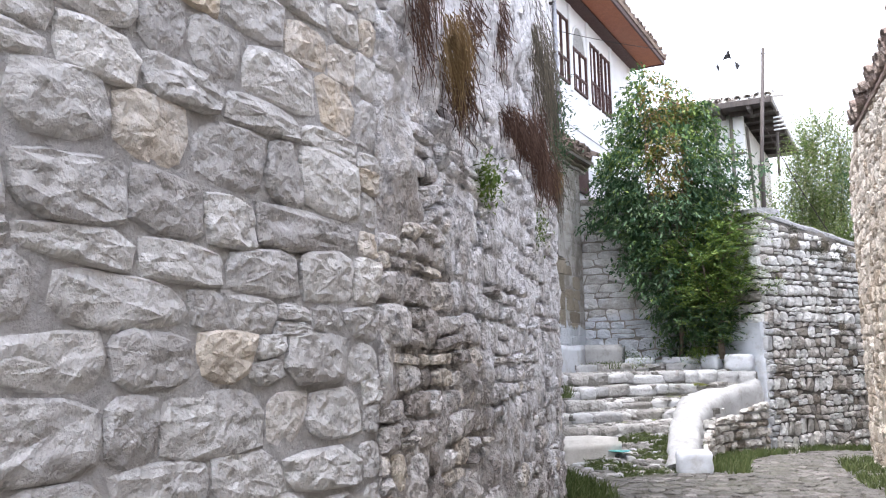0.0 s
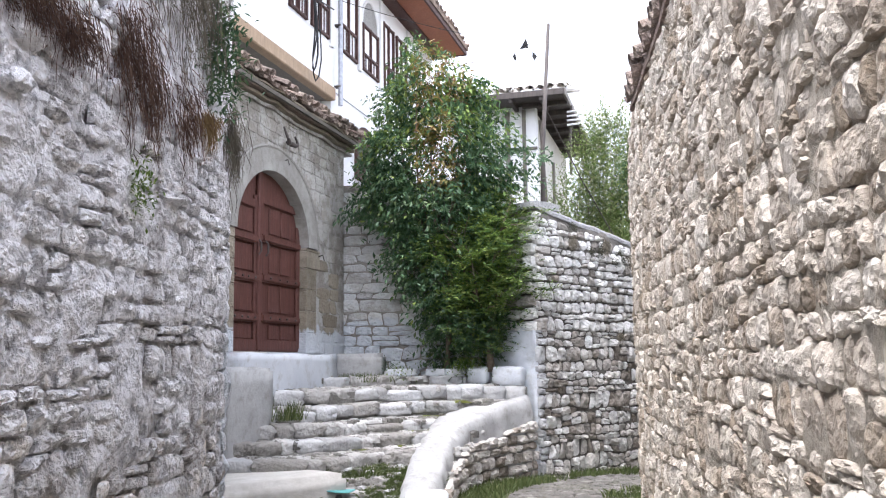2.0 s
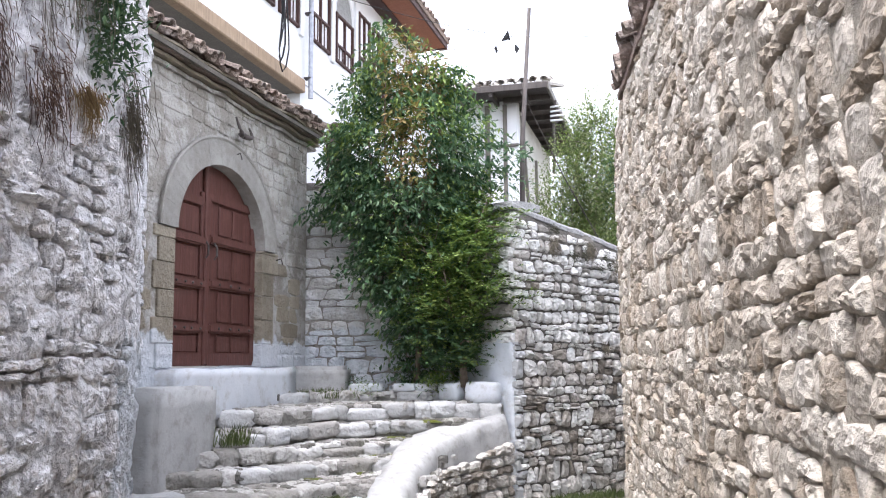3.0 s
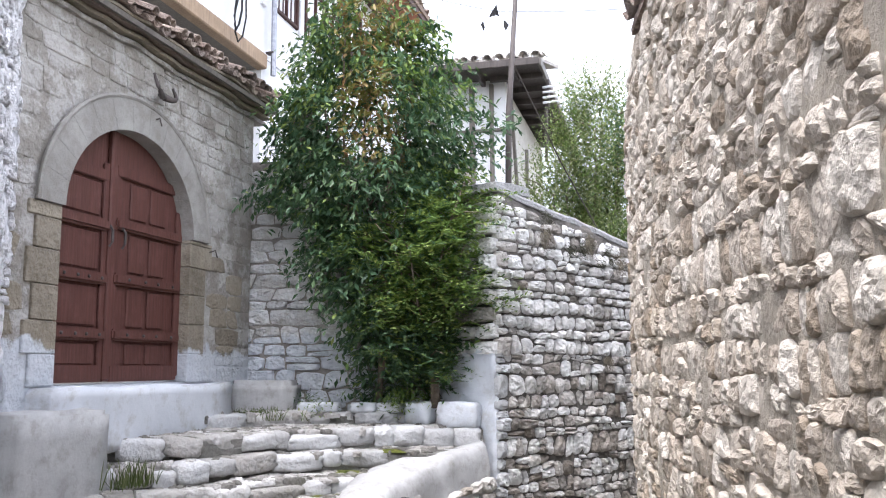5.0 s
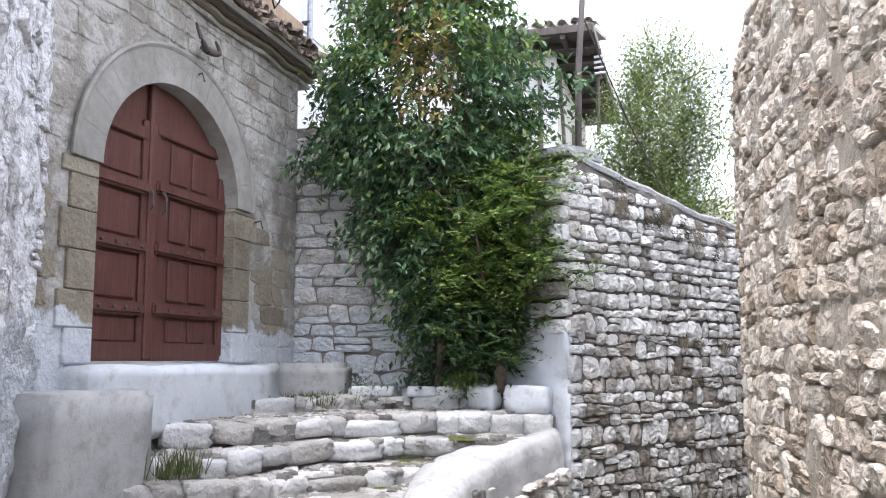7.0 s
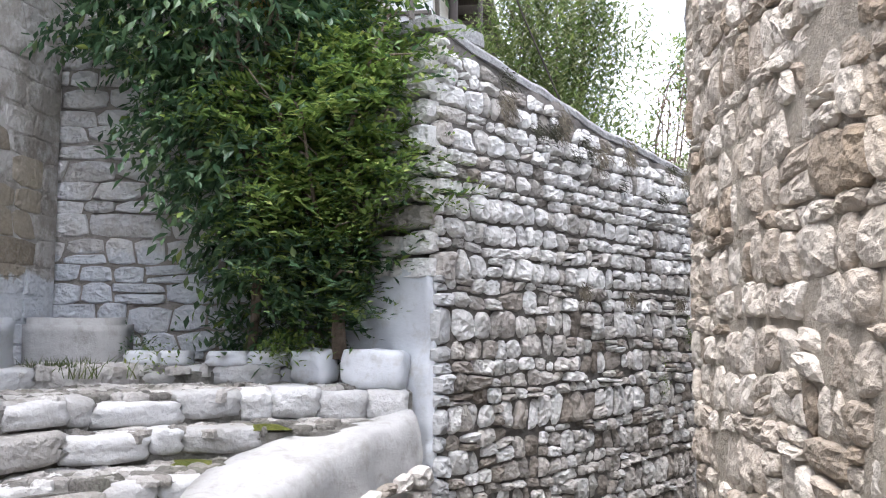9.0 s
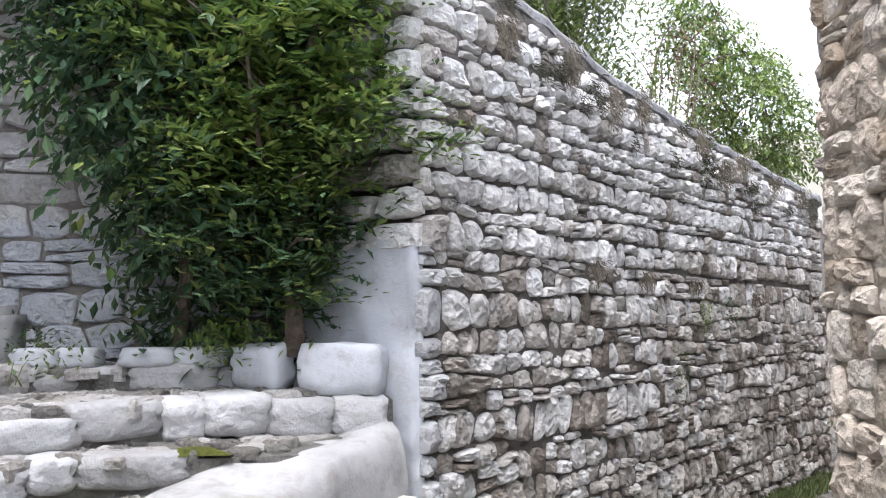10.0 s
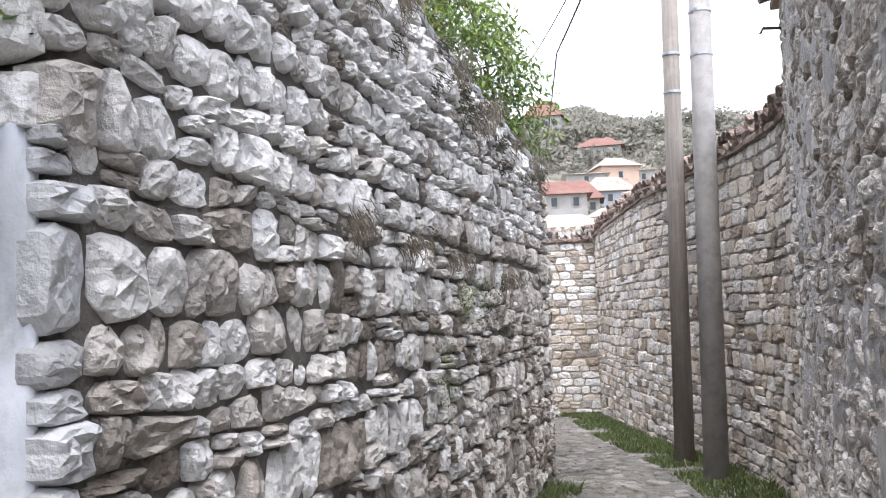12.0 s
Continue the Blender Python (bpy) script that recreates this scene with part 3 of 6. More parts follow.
wall_garden_end = wall_core("wall_garden_end", L_GARDEN_END, low, flat(3.72), 0.3, M_MORTAR_SHADOWED, "stone end of the garden wall", 0.015)
wall_core("wall_whitewash", Line([(-2.51, 14.37), (-1.735, 13.885)], 1, False), low, lambda u: 2.1 + 0.06 * noise.noise(Vector((u * 5, 0, 0))), 0.05, M_WHITEWASH, "whitewashed plaster on the garden wall's end", 0.045, 0.05)
wall_niche = wall_core("wall_niche", L_NICHE, low, flat(4.3), 0.5, M_MORTAR, "stone wall behind the shrubs with whitewashed foot", 0.015)


def door_wall():
    """The gate's wall with an arched opening through it."""
    y0, y1, z0, z1, x, th = 9.6, 14.42, -0.3, 4.86, -4.62, 0.55
    ya, yb, zs, zi = 11.16, 13.1, 1.82, 3.2
    yc, r = (ya + yb) / 2, (yb - ya) / 2
    arc = [(yc - r * math.cos(math.pi * k / 20), zi + 0.83 * math.sin(math.pi * k / 20)) for k in range(21)]
    loop = [(ya, zs)] + arc + [(yb, zs)]
    V, F = [], []
    def ring(pts, xx):
        b = len(V)
        V.extend((xx, p, q) for p, q in pts)
        return b
    n = len(loop)
    outer = [(y0, zs), (y0, zi)] + [(y0 + (y1 - y0) * k / 18, z1) for k in range(19)] + [(y1, zi), (y1, zs)]
    for xx, flip in ((x, False), (x - th, True)):
        a, b = ring(loop, xx), ring(outer, xx)
        for k in range(n - 1):
            f = (a + k, a + k + 1, b + k + 1, b + k)
            F.append(f if flip else f[::-1])
        c = ring([(y0, z0), (y1, z0), (y1, zs), (y0, zs)], xx)
        f = (c, c + 1, c + 2, c + 3)
        F.append(f[::-1] if flip else f)
    step = n + len(outer) + 4
    for k in range(n - 1):
        F.append((k, k + 1, k + 1 + step, k + step))
    F.append((n - 1, 0, step, n - 1 + step))
    for k in range(len(outer) - 1):
        a = n + k
        F.append((a + 1, a, a + step, a + 1 + step))
    return obj("wall_gate", mesh_of("wall_gate", V, F, M_ASHLAR), None, "limewashed ashlar wall with an arched gateway", "wall", "structure")


wall_gate = door_wall()

# ---- terrace and steps ----
ROW_LINES = [
    (1.46, [(-4.62, 12.2), (-4.35, 13.2), (-3.7, 13.9), (-2.75, 14.1), (-1.95, 14.15)]),
    (1.345, [(-4.62, 11.6), (-4.0, 12.0), (-3.4, 12.9), (-2.6, 13.6), (-1.85, 13.85)]),
    (1.165, [(-4.62, 11.0), (-3.9, 11.75), (-3.45, 12.6), (-2.7, 13.15), (-2.1, 13.35)]),
    (1.0, [(-4.62, 10.6), (-3.75, 11.4), (-3.3, 12.1), (-2.7, 12.65), (-2.2, 12.8)]),
    (0.86, [(-4.62, 10.1), (-3.6, 10.9), (-3.15, 11.7), (-2.65, 12.15), (-2.2, 12.3)]),
    (0.74, [(-4.62, 9.6), (-3.4, 10.3), (-2.95, 11.0), (-2.5, 11.4), (-2.2, 11.5)]),
]


def terrace():
    """Stepped treads, one slab of ground for each row, down to a slope of cobbles."""
    V, F = [], []
    def slab(front, back, z, zb):
        a, b = smooth_line(front, 0.12), smooth_line(back, 0.12)
        n = 26
        pick = lambda s, k: s[min(len(s) - 1, int(round(k * (len(s) - 1) / (n - 1))))]
        o = len(V)
        for k in range(n):
            p, q = pick(a, k), pick(b, k)
            V.extend([(p.x, p.y, zb - 0.25), (p.x, p.y, z), (q.x, q.y, z + 0.03)])
        for k in range(n - 1):
            i = o + 3 * k
            F.extend([(i, i + 3, i + 4, i + 1), (i + 1, i + 4, i + 5, i + 2)])
    rows = [(z, [Vector(p) for p in pts]) for z, pts in ROW_LINES]
    back = [Vector((-4.62, 14.6)), Vector((-4.0, 14.7)), Vector((-3.2, 14.8)), Vector((-2.4, 14.8)), Vector((-1.9, 14.6))]
    for k, (z, pts) in enumerate(rows):
        slab(pts, back, z, rows[k + 1][0] if k + 1 < len(rows) else 0.6)
        back = pts
    front = [Vector(p) for p in [(-4.3, 7.9), (-3.6, 8.3), (-3.0, 8.7), (-2.5, 9.2), (-2.0, 9.6)]]
    a, b = smooth_line(front, 0.15), smooth_line(rows[-1][1], 0.15)
    o, n, m = len(V), 20, 12
    for i in range(n):
        p, q = a[int(i * (len(a) - 1) / (n - 1))], b[int(i * (len(b) - 1) / (n - 1))]
        for j in range(m):
            t = j / (m - 1)
            s = p.lerp(q, t)
            V.append((s.x, s.y, 0.33 + (0.66 - 0.33) * t + 0.03 * clump(s.x, s.y, 0, 2)))
    for i in range(n - 1):
        for j in range(m - 1):
            F.append((o + i * m + j, o + (i + 1) * m + j, o + (i + 1) * m + j + 1, o + i * m + j + 1))
    return obj("terrace", mesh_of("terrace", V, F, M_TREAD), None, "earth and rubble terrace stepped up to the gate", "steps", "structure")


steps = terrace()

CURB = [(-1.95, 9.75, 0.46), (-2.0, 10.2, 0.6), (-2.12, 10.9, 0.75), (-2.22, 11.8, 0.9), (-2.2, 12.5, 1.03), (-2.05, 13.1, 1.12), (-1.78, 13.75, 1.22)]


def curb():
    """A low rubble wall beside the steps, with a broad whitewashed top."""
    pts = smooth_line([Vector(p) for p in CURB], 0.08)
    V, F = [], []
    for k, p in enumerate(pts):
        d = (pts[min(k + 1, len(pts) - 1)] - pts[max(k - 1, 0)]).normalized()
        n = Vector((d.y, -d.x, 0)).normalized()
        w = float(np.interp(k / len(pts), [0, 0.3, 0.5, 0.62, 0.82, 1], [0.3, 0.34, 0.36, 0.46, 0.58, 0.6]))
        j = 0.03 * clump(p.x, p.y, p.z, 4)
        prof = [(0.06, -1.0), (0.02 + j, -0.4), (0.01 + j, -0.25), (0.0 + j, -0.13), (-0.02 + j, -0.04), (-0.06 + j, 0.0), (-w * 0.3, 0.01), (-w * 0.5, 0.0), (-w * 0.75, 0.01), (-w + j, 0.0), (-w - 0.03, -0.08), (-w - 0.03, -1.0)]
        V += [(p.x + n.x * a + 0.035 * noise.noise(Vector((k * 0.5, a * 9 + b * 6, 1))), p.y + n.y * a + 0.03 * noise.noise(Vector((k * 0.35, a * 9, 7))), p.z + b + (0.04 * noise.noise(Vector((k * 0.3, a * 5, 4))) + 0.03 * noise.noise(Vector((k * 0.9, a * 14, 9))) if b > -0.5 else 0)) for a, b in prof]
    m = len(prof)
    for k in range(len(pts) - 1):
        for q in range(m - 1):
            F.append((k * m + q, (k + 1) * m + q, (k + 1) * m + q + 1, k * m + q + 1))
    F.append(tuple(range(m))[::-1])
    F.append(tuple((len(pts) - 1) * m + q for q in range(m)))
    F = [f[::-1] for f in F]
    return obj("curb_wall", mesh_of("curb_wall", V, F, M_CURB, True), None, "low curb wall with whitewashed top beside the steps", "curb", "structure")


curb_wall = curb()

# ---- gate ----
def gate_door():
    door = thing("arched_gate", "red-brown painted wooden double gate, closed, in an arch", "gate", at=(-4.73, 12.13, 1.82))
    zi, r, yc, h = 3.2, 0.97, 12.13, 0.83
    top = lambda y: zi + h * math.sqrt(max(0.0, 1 - ((y - yc) / r) ** 2))
    split = 11.95
    for a, b, nm, bars in ((yc - r, split - 0.012, "leaf", [2.23, 2.70, 3.16, 3.59]), (split + 0.012, yc + r, "leaf", [2.24, 2.72, 3.20, 3.67])):
        bm = bmesh.new()
        k = 18
        pts = [(a, 1.84)] + [(a + (b - a) * i / k, max(1.9, top(a + (b - a) * i / k))) for i in range(k + 1)] + [(b, 1.84)]
        pts = [p for i, p in enumerate(pts) if i == 0 or p != pts[i - 1]]
        fr = [bm.verts.new((0.0, p - yc, q - 1.82)) for p, q in pts]
        bk = [bm.verts.new((-0.06, p - yc, q - 1.82)) for p, q in pts]
        bm.faces.new(fr[::-1])
        bm.faces.new(bk)
        for i in range(len(fr)):
            j = (i + 1) % len(fr)
            bm.faces.new((fr[i], fr[j], bk[j], bk[i]))
        leaf = part(nm, bm, M_DOOR, door)
        inset = 0.1
        for k, z in enumerate([1.91] + bars):
            lo, hi = a + (inset if k == len(bars) and a < 11.5 else 0), b - (inset if k == len(bars) and b > 12.5 else 0)
            deep = 0.065 if 0 < k < len(bars) else 0.035
            part("rail", box_bm((deep, hi - lo - 0.08, 0.1 if k else 0.14), Matrix.Translation((deep / 2, (lo + hi) / 2 - yc, z - 1.82)), 0.02 if deep > 0.05 else 0.008, None, 2), M_DOOR, leaf)
            if k in (1, 2):
                for s in (0.2, 0.42, 0.6, 0.82):
                    bm = bmesh.new()
                    bmesh.ops.create_uvsphere(bm, u_segments=8, v_segments=5, radius=0.015, matrix=Matrix.Translation((deep + 0.004, a + (b - a) * s - yc, z - 1.82)))
                    part("stud", bm, M_METAL, leaf)
        for y in (a + 0.05, b - 0.05):
            part("stile", box_bm((0.03, 0.1, min(top(y), 3.7) - 1.88), Matrix.Translation((0.015, y - yc, (min(top(y), 3.7) - 1.88) / 2 + 0.06)), 0.008), M_DOOR, leaf)
        for z0, z1 in zip([1.95] + [z + 0.04 for z in bars[:-1]], [z - 0.04 for z in bars]):
            c = (a + b) / 2
            for y in ([c - 0.16, c + 0.16] if b - a > 0.8 else [c]):
                part("panel", box_bm((0.018, (0.26 if b - a > 0.8 else b - a - 0.26), z1 - z0 - 0.06), Matrix.Translation((0.008, y - yc, (z0 + z1) / 2 - 1.82)), 0.012), M_DOOR, leaf)
    y = split - 0.03
    part("cover_strip", box_bm((0.05, 0.09, top(y) - 1.86), Matrix.Translation((0.03, y - yc + 0.02, (top(y) - 1.86) / 2 + 0.03)), 0.012), M_DOOR, door)
    for dy in (-0.06, 0.12):
        bm = tube_bm([(0.06, split + dy - yc, 1.34), (0.09, split + dy - yc, 1.3), (0.09, split + dy - yc, 1.2), (0.06, split + dy - yc, 1.16)], 0.012, 6)
        part("pull_handle", bm, M_METAL, door, "rusted iron handle")
    return door


gate = gate_door()


def arch_ring():
    """Dressed arch stones and jambs round the gate, standing a little proud of the wall."""
    arch = thing("gate_arch", "dressed grey stone arch with a thin hood mould over the gate", "arch", at=(-4.6, 12.13, 1.82))
    yc, zi, r, h = 12.13, 3.2, 0.97, 0.83
    n = 13
    for k in range(n):
        bm = bmesh.new()
        ring = []
        for t in np.linspace(math.pi * k / n + 0.0012, math.pi * (k + 1) / n - 0.0012, 4):
            for rr in (-0.012, 0.27):
                for xx in (-0.22, 0.035):
                    ring.append(bm.verts.new((xx, -math.cos(t) * (r + rr), zi - 1.82 + math.sin(t) * (h + rr))))
        for i in range(3):
            a, b = ring[4 * i:4 * i + 4], ring[4 * i + 4:4 * i + 8]
            for p, q in ((0, 1), (1, 3), (3, 2), (2, 0)):
                bm.faces.new((a[p], a[q], b[q], b[p]))
        bm.faces.new((ring[0], ring[2], ring[3], ring[1]))
        bm.faces.new((ring[12], ring[13], ring[15], ring[14]))
        bmesh.ops.recalc_face_normals(bm, faces=bm.faces)
        part("voussoir", bm, M_ARCH, arch)
    pts = [(0.03, -math.cos(t) * (r + 0.285), zi - 1.82 + math.sin(t) * (h + 0.285)) for t in np.linspace(0.0, math.pi, 28)]
    part("hood_mould", tube_bm(pts, 0.022, 6), M_ARCH, arch)
    for s in (-1, 1):
        z = 0.0
        rng = random.Random(4 + s)
        while z < 1.36:
            hh = min(rng.uniform(0.22, 0.3), 1.38 - z)
            w = rng.choice((0.3, 0.42)) if s > 0 else rng.choice((0.28, 0.36))
            bm = box_bm((0.26, w, hh - 0.006), Matrix.Translation((-0.122, s * (r + w / 2 - 0.012), z + hh / 2)), 0.007)
            part("jamb_stone", bm, M_BROWN_STONE, arch)
            z += hh
    return arch


arch_ring()


def block_thing(name, size, at, mat, label, category, bevel=0.03, rz=0.0, kind="structure", rough=0.012):
    """A worn block with a slightly uneven face."""
    bm = box_bm(size, Matrix(), bevel, None, 2)
    bmesh.ops.subdivide_edges(bm, edges=[e for e in bm.edges if e.calc_length() > 0.25], cuts=7, use_grid_fill=True)
    for v in bm.verts:
        v.co += Vector([rough * clump(*(v.co + Vector(at)), 3.5, 7.0 * k) for k in range(3)])
    ob = part(name, bm, mat, None, "", True)
    ob.matrix_world = pose(*at, 0, 0, rz)
    return tagged(ob, label, category, "", kind)


block_thing("door_sill", (0.32, 2.7, 0.5), (-4.52, 12.25, 1.555), M_WHITEWASH, "whitewashed plinth and sill under the gate", "sill", 0.02, 0.0, "structure", 0.03)
block_thing("mounting_block", (0.6, 1.04, 1.3), (-4.45, 10.74, 1.0), M_CURB, "whitewashed masonry block beside the gate", "block", 0.035, 0.0, "structure", 0.03)
block_thing("ramp_slab", (1.5, 1.6, 0.5), (-3.85, 9.75, 0.45), M_CONCRETE, "worn concrete ramp slab at the foot of the bastion", "slab", 0.05, -30)
block_thing("niche_plinth", (0.72, 0.34, 0.5), (-4.3, 14.2, 1.57), M_CURB, "whitewashed low plinth against the wall", "plinth", 0.05)

# ---- stones of the walls ----
def rubble(owner, line, z0, z1, h, w, mat_of, shapes, depth, seed, focus, skip=None, limit=300, gap=0.012, wobble=0.03, split=0.1, sink=0.0, focus_z=1.9, label="", piece="stone"):
    rng = random.Random(seed)
    stones = []
    for quad in courses(rng, 0.0, line.length, z0, z1 if callable(z1) else flat(z1), h, w, wobble, split):
        u, z = sum(p[0] for p in quad) / 4, sum(p[1] for p in quad) / 4
        if skip and skip(u, z):
            continue
        sh = shapes[rng.randrange(len(shapes))]
        q = line.at(u)[0]
        stones.append((fit_stone(sh, quad, line, rng.uniform(*depth), gap, sink), sh[1], mat_of(u, z, rng), (q - focus).length + 0.6 * abs(z - focus_z)))
    lay_stones(owner, stones, piece, "rubble_stones", limit, label, line.side < 0)


SHAPES_MIXED = SHAPES_BLOCK + SHAPES_ROUGH[:20]
V2 = lambda x, y: Vector((x, y))
rubble(wall_block, L_BLOCK, -0.1, 4.6, (0.1, 0.2), (0.14, 0.38), lambda u, z, r: M_BLOCK, SHAPES_SQUARE, (0.03, 0.05), 11, V2(-1.5, 1.9), sink=0.012, wobble=0.05, gap=0.0, label="squared limestone blocks")
rubble(wall_bastion, L_BASTION, -0.1, 4.8, (0.07, 0.17), (0.09, 0.28), lambda u, z, r: M_GREY, SHAPES_JAGGED, (0.015, 0.05), 12, V2(-1.75, 4.0), sink=0.0, split=0.25, wobble=0.06,
       skip=lambda u, z: noise.noise(Vector((u * 0.8, z * 0.7, 2))) + 0.35 * noise.noise(Vector((u * 3, z * 3, 1))) > 0.5 - 0.16 * z + 0.06 * max(0, 1.2 - u) * z, label="rubble showing through the render")
rubble(wall_right, L_RIGHT, 0.0, lambda u: right_top(u) - 0.05, (0.07, 0.16), (0.07, 0.19), lambda u, z, r: M_WARM, SHAPES_JAGGED, (0.02, 0.052), 13, V2(0.1, 8.5), sink=0.011, gap=0.0, wobble=0.07, split=0.2, label="beige rubble stones")
rubble(wall_near, L_NEAR, -0.2, lambda u: near_top(u) - 0.04, (0.06, 0.14), (0.08, 0.22), lambda u, z, r: M_PALE_LOW, SHAPES_JAGGED, (0.02, 0.045), 14, V2(1.6, 15.4), sink=0.01, wobble=0.06, split=0.2, label="grey rubble stones")
rubble(wall_far, L_FAR, -0.7, far_top, (0.09, 0.17), (0.14, 0.36), lambda u, z, r: M_WARM if r.random() < 0.45 else M_PALE_LOW, SHAPES_BLOCK, (0.02, 0.05), 15, V2(4.3, 19.8), wobble=0.05, label="pale rubble stones")
rubble(wall_cross, L_CROSS, -0.9, 2.95, (0.1, 0.18), (0.14, 0.36), lambda u, z, r: M_WARM if r.random() < 0.5 else M_PALE, SHAPES_BLOCK, (0.02, 0.05), 16, V2(7, 29), limit=150, label="pale rubble stones")


def garden_mat(u, z, r):
    if u < 0.14 and z < 2.1:
        return M_WHITE_STONE
    k = r.random()
    if z > 2.0 + 0.05 * u:
        return M_PALE if k < 0.92 else M_PALE_LOW
    return M_PALE if k < 0.62 - 0.09 * u - 0.25 * max(0, 1.2 - z) else M_PALE_LOW


rubble(wall_garden, L_GARDEN, 0.0, lambda u: 2.09 - 0.012 * u, (0.09, 0.19), (0.085, 0.2), garden_mat, SHAPES_MIXED, (0.04, 0.09), 21, V2(-0.9, 15.2), sink=0.012, gap=0.006, wobble=0.08, split=0.2, focus_z=1.4, label="weathered rubble stones")
rubble(wall_garden, L_GARDEN, 2.06, lambda u: gw_top(u) - 0.06, (0.09, 0.17), (0.09, 0.2), garden_mat, SHAPES_MIXED, (0.05, 0.1), 22, V2(-0.9, 15.2), sink=0.01, gap=0.012, wobble=0.05, split=0.1, focus_z=2.5, limit=260, label="white limestone stones")
rubble(wall_garden_turn, L_GARDEN_TURN, -0.5, 2.9, (0.1, 0.2), (0.13, 0.3), lambda u, z, r: M_PALE_LOW, SHAPES_ROUGH, (0.04, 0.09), 24, V2(2.4, 21), limit=40, label="rubble stones round the bend")
L_QUOIN = Line([(-2.5, 14.38), (-1.7, 13.875)], 1, False)
rubble(wall_garden_end, L_QUOIN, 2.06, 3.6, (0.13, 0.2), (0.22, 0.45), lambda u, z, r: M_PALE, SHAPES_BLOCK, (0.05, 0.1), 25, V2(-1.8, 13.9), label="pale quoin stones")
rubble(wall_niche, L_NICHE, 1.4, 4.2, (0.11, 0.2), (0.2, 0.42), lambda u, z, r: M_NICHE, SHAPES_BLOCK, (0.03, 0.06), 27, V2(-4.2, 14.5), gap=0.006, sink=0.004, wobble=0.03, label="whitewashed stones")

# ashlar of the gate wall
def gate_blocks():
    rng = random.Random(31)
    stones = []
    yc, zi = 12.13, 3.2
    for quad in courses(rng, 0, L_DOOR.length, 1.5, flat(4.86), (0.13, 0.22), (0.22, 0.46), 0.015, 0.08):
        y0, y1, zb, zt = 9.6 + quad[0][0], 9.6 + quad[1][0], quad[0][1], quad[2][1]
        y, z = (y0 + y1) / 2, (zb + zt) / 2
        if zt > 4.88 or y1 > 14.45:
            continue
        dy, dz = max(0.0, abs(y - yc) - (y1 - y0) / 2), max(0.0, zb - zi)
        if (zb < zi and dy < 1.3) or math.hypot(dy, dz * 1.12) < 1.23:
            continue
        brown = 2.0 < z < 3.15 and (13.2 < y < 14.1 or y < 11.05)
        sh = SHAPES_ASHLAR[rng.randrange(len(SHAPES_ASHLAR))]
        stones.append((fit_stone(sh, quad, L_DOOR, 0.014, 0.005), sh[1], M_BROWN_STONE if brown else M_ASHLAR, abs(y - 12.5)))
    lay_stones(wall_gate, stones, "ashlar_block", limit=300)


SHAPES_ASHLAR = stone_shapes(12, 17, cut=0.03, power=30.0, relief=0.04, lump=0.05)
gate_blocks()


# ---- stones of the steps ----
def step_stones():
    rng = random.Random(41)
    mats = []
    for k, (z, pts) in enumerate(ROW_LINES):
        line = Line(pts, 1)
        u = 0.25
        while u < line.length - 0.1:
            w = rng.choice((rng.uniform(0.14, 0.3), rng.uniform(0.26, 0.52)))
            q, d, n = line.at(u + w / 2)
            if q.x > (9, -2.0, -2.62, -2.5, -2.5, -2.5)[k]:
                break
            h, dep = rng.uniform(0.125, 0.185), rng.uniform(0.2, 0.32)
            white = q.x > -3.6 and k < 2 or (q.x > -3.3 and k < 4 and rng.random() < 0.7) or rng.random() < 0.35
            t3, n3 = Vector((d.x, d.y, 0)), Vector((n.x, n.y, 0))
            a, tip = rng.gauss(0, 0.035), rng.gauss(0, 0.04)
            tu, up = t3 + Vector((0, 0, a)), Vector((0, 0, 1)) - t3 * a + n3 * tip
            o = Vector((q.x, q.y, z - h * 0.5 + 0.03 + rng.gauss(0, 0.018))) - n3 * (dep / 2 - 0.05 + rng.gauss(0, 0.025))
            c = [tu * (w * 0.53), n3 * (-dep / 2), up * (h * 0.54), o]
            mats.append((Matrix(((c[0].x, c[1].x, c[2].x, o.x), (c[0].y, c[1].y, c[2].y, o.y), (c[0].z, c[1].z, c[2].z, o.z), (0, 0, 0, 1))), M_WHITE_STONE if white else M_STEP, ""))
            u += w
    stones = []
    for m, mat, kind in mats:
        sh = rng.choice(ROCKS)
        stones.append((set_stone(sh, m), sh[1], mat, 0))
    lay_stones(steps, stones, "step_stone", limit=330, smooth=True, flip=True)


step_stones()


def pave(owner, spots, shapes, mats, seed, piece, rest, limit, z_of, size, thick):
    """Flat stones bedded in a ground."""
    rng = random.Random(seed)
    out = []
    for x, y, near in spots:
        a = rng.uniform(0, math.pi)
        sx, sy = rng.uniform(*size), rng.uniform(*size) * 0.7
        c, s = math.cos(a), math.sin(a)
        t = rng.uniform(*thick)
        sh = rng.choice(shapes)
        out.append((set_stone(sh, Matrix(((c * sx, -s * sy, 0, x), (s * sx, c * sy, 0, y), (0, 0, t, z_of(x, y) - t * 0.25), (0, 0, 0, 1)))), sh[1], rng.choice(mats), near))
    lay_stones(owner, out, piece, rest, limit)


def scatter(rng, inside, x0, x1, y0, y1, gap):
    spots = []
    y = y0
    while y < y1:
        x = x0
        while x < x1:
            px, py = x + rng.uniform(-0.4, 0.4) * gap, y + rng.uniform(-0.4, 0.4) * gap
            if inside(px, py):
                spots.append((px, py))
            x += gap
        y += gap
    return spots


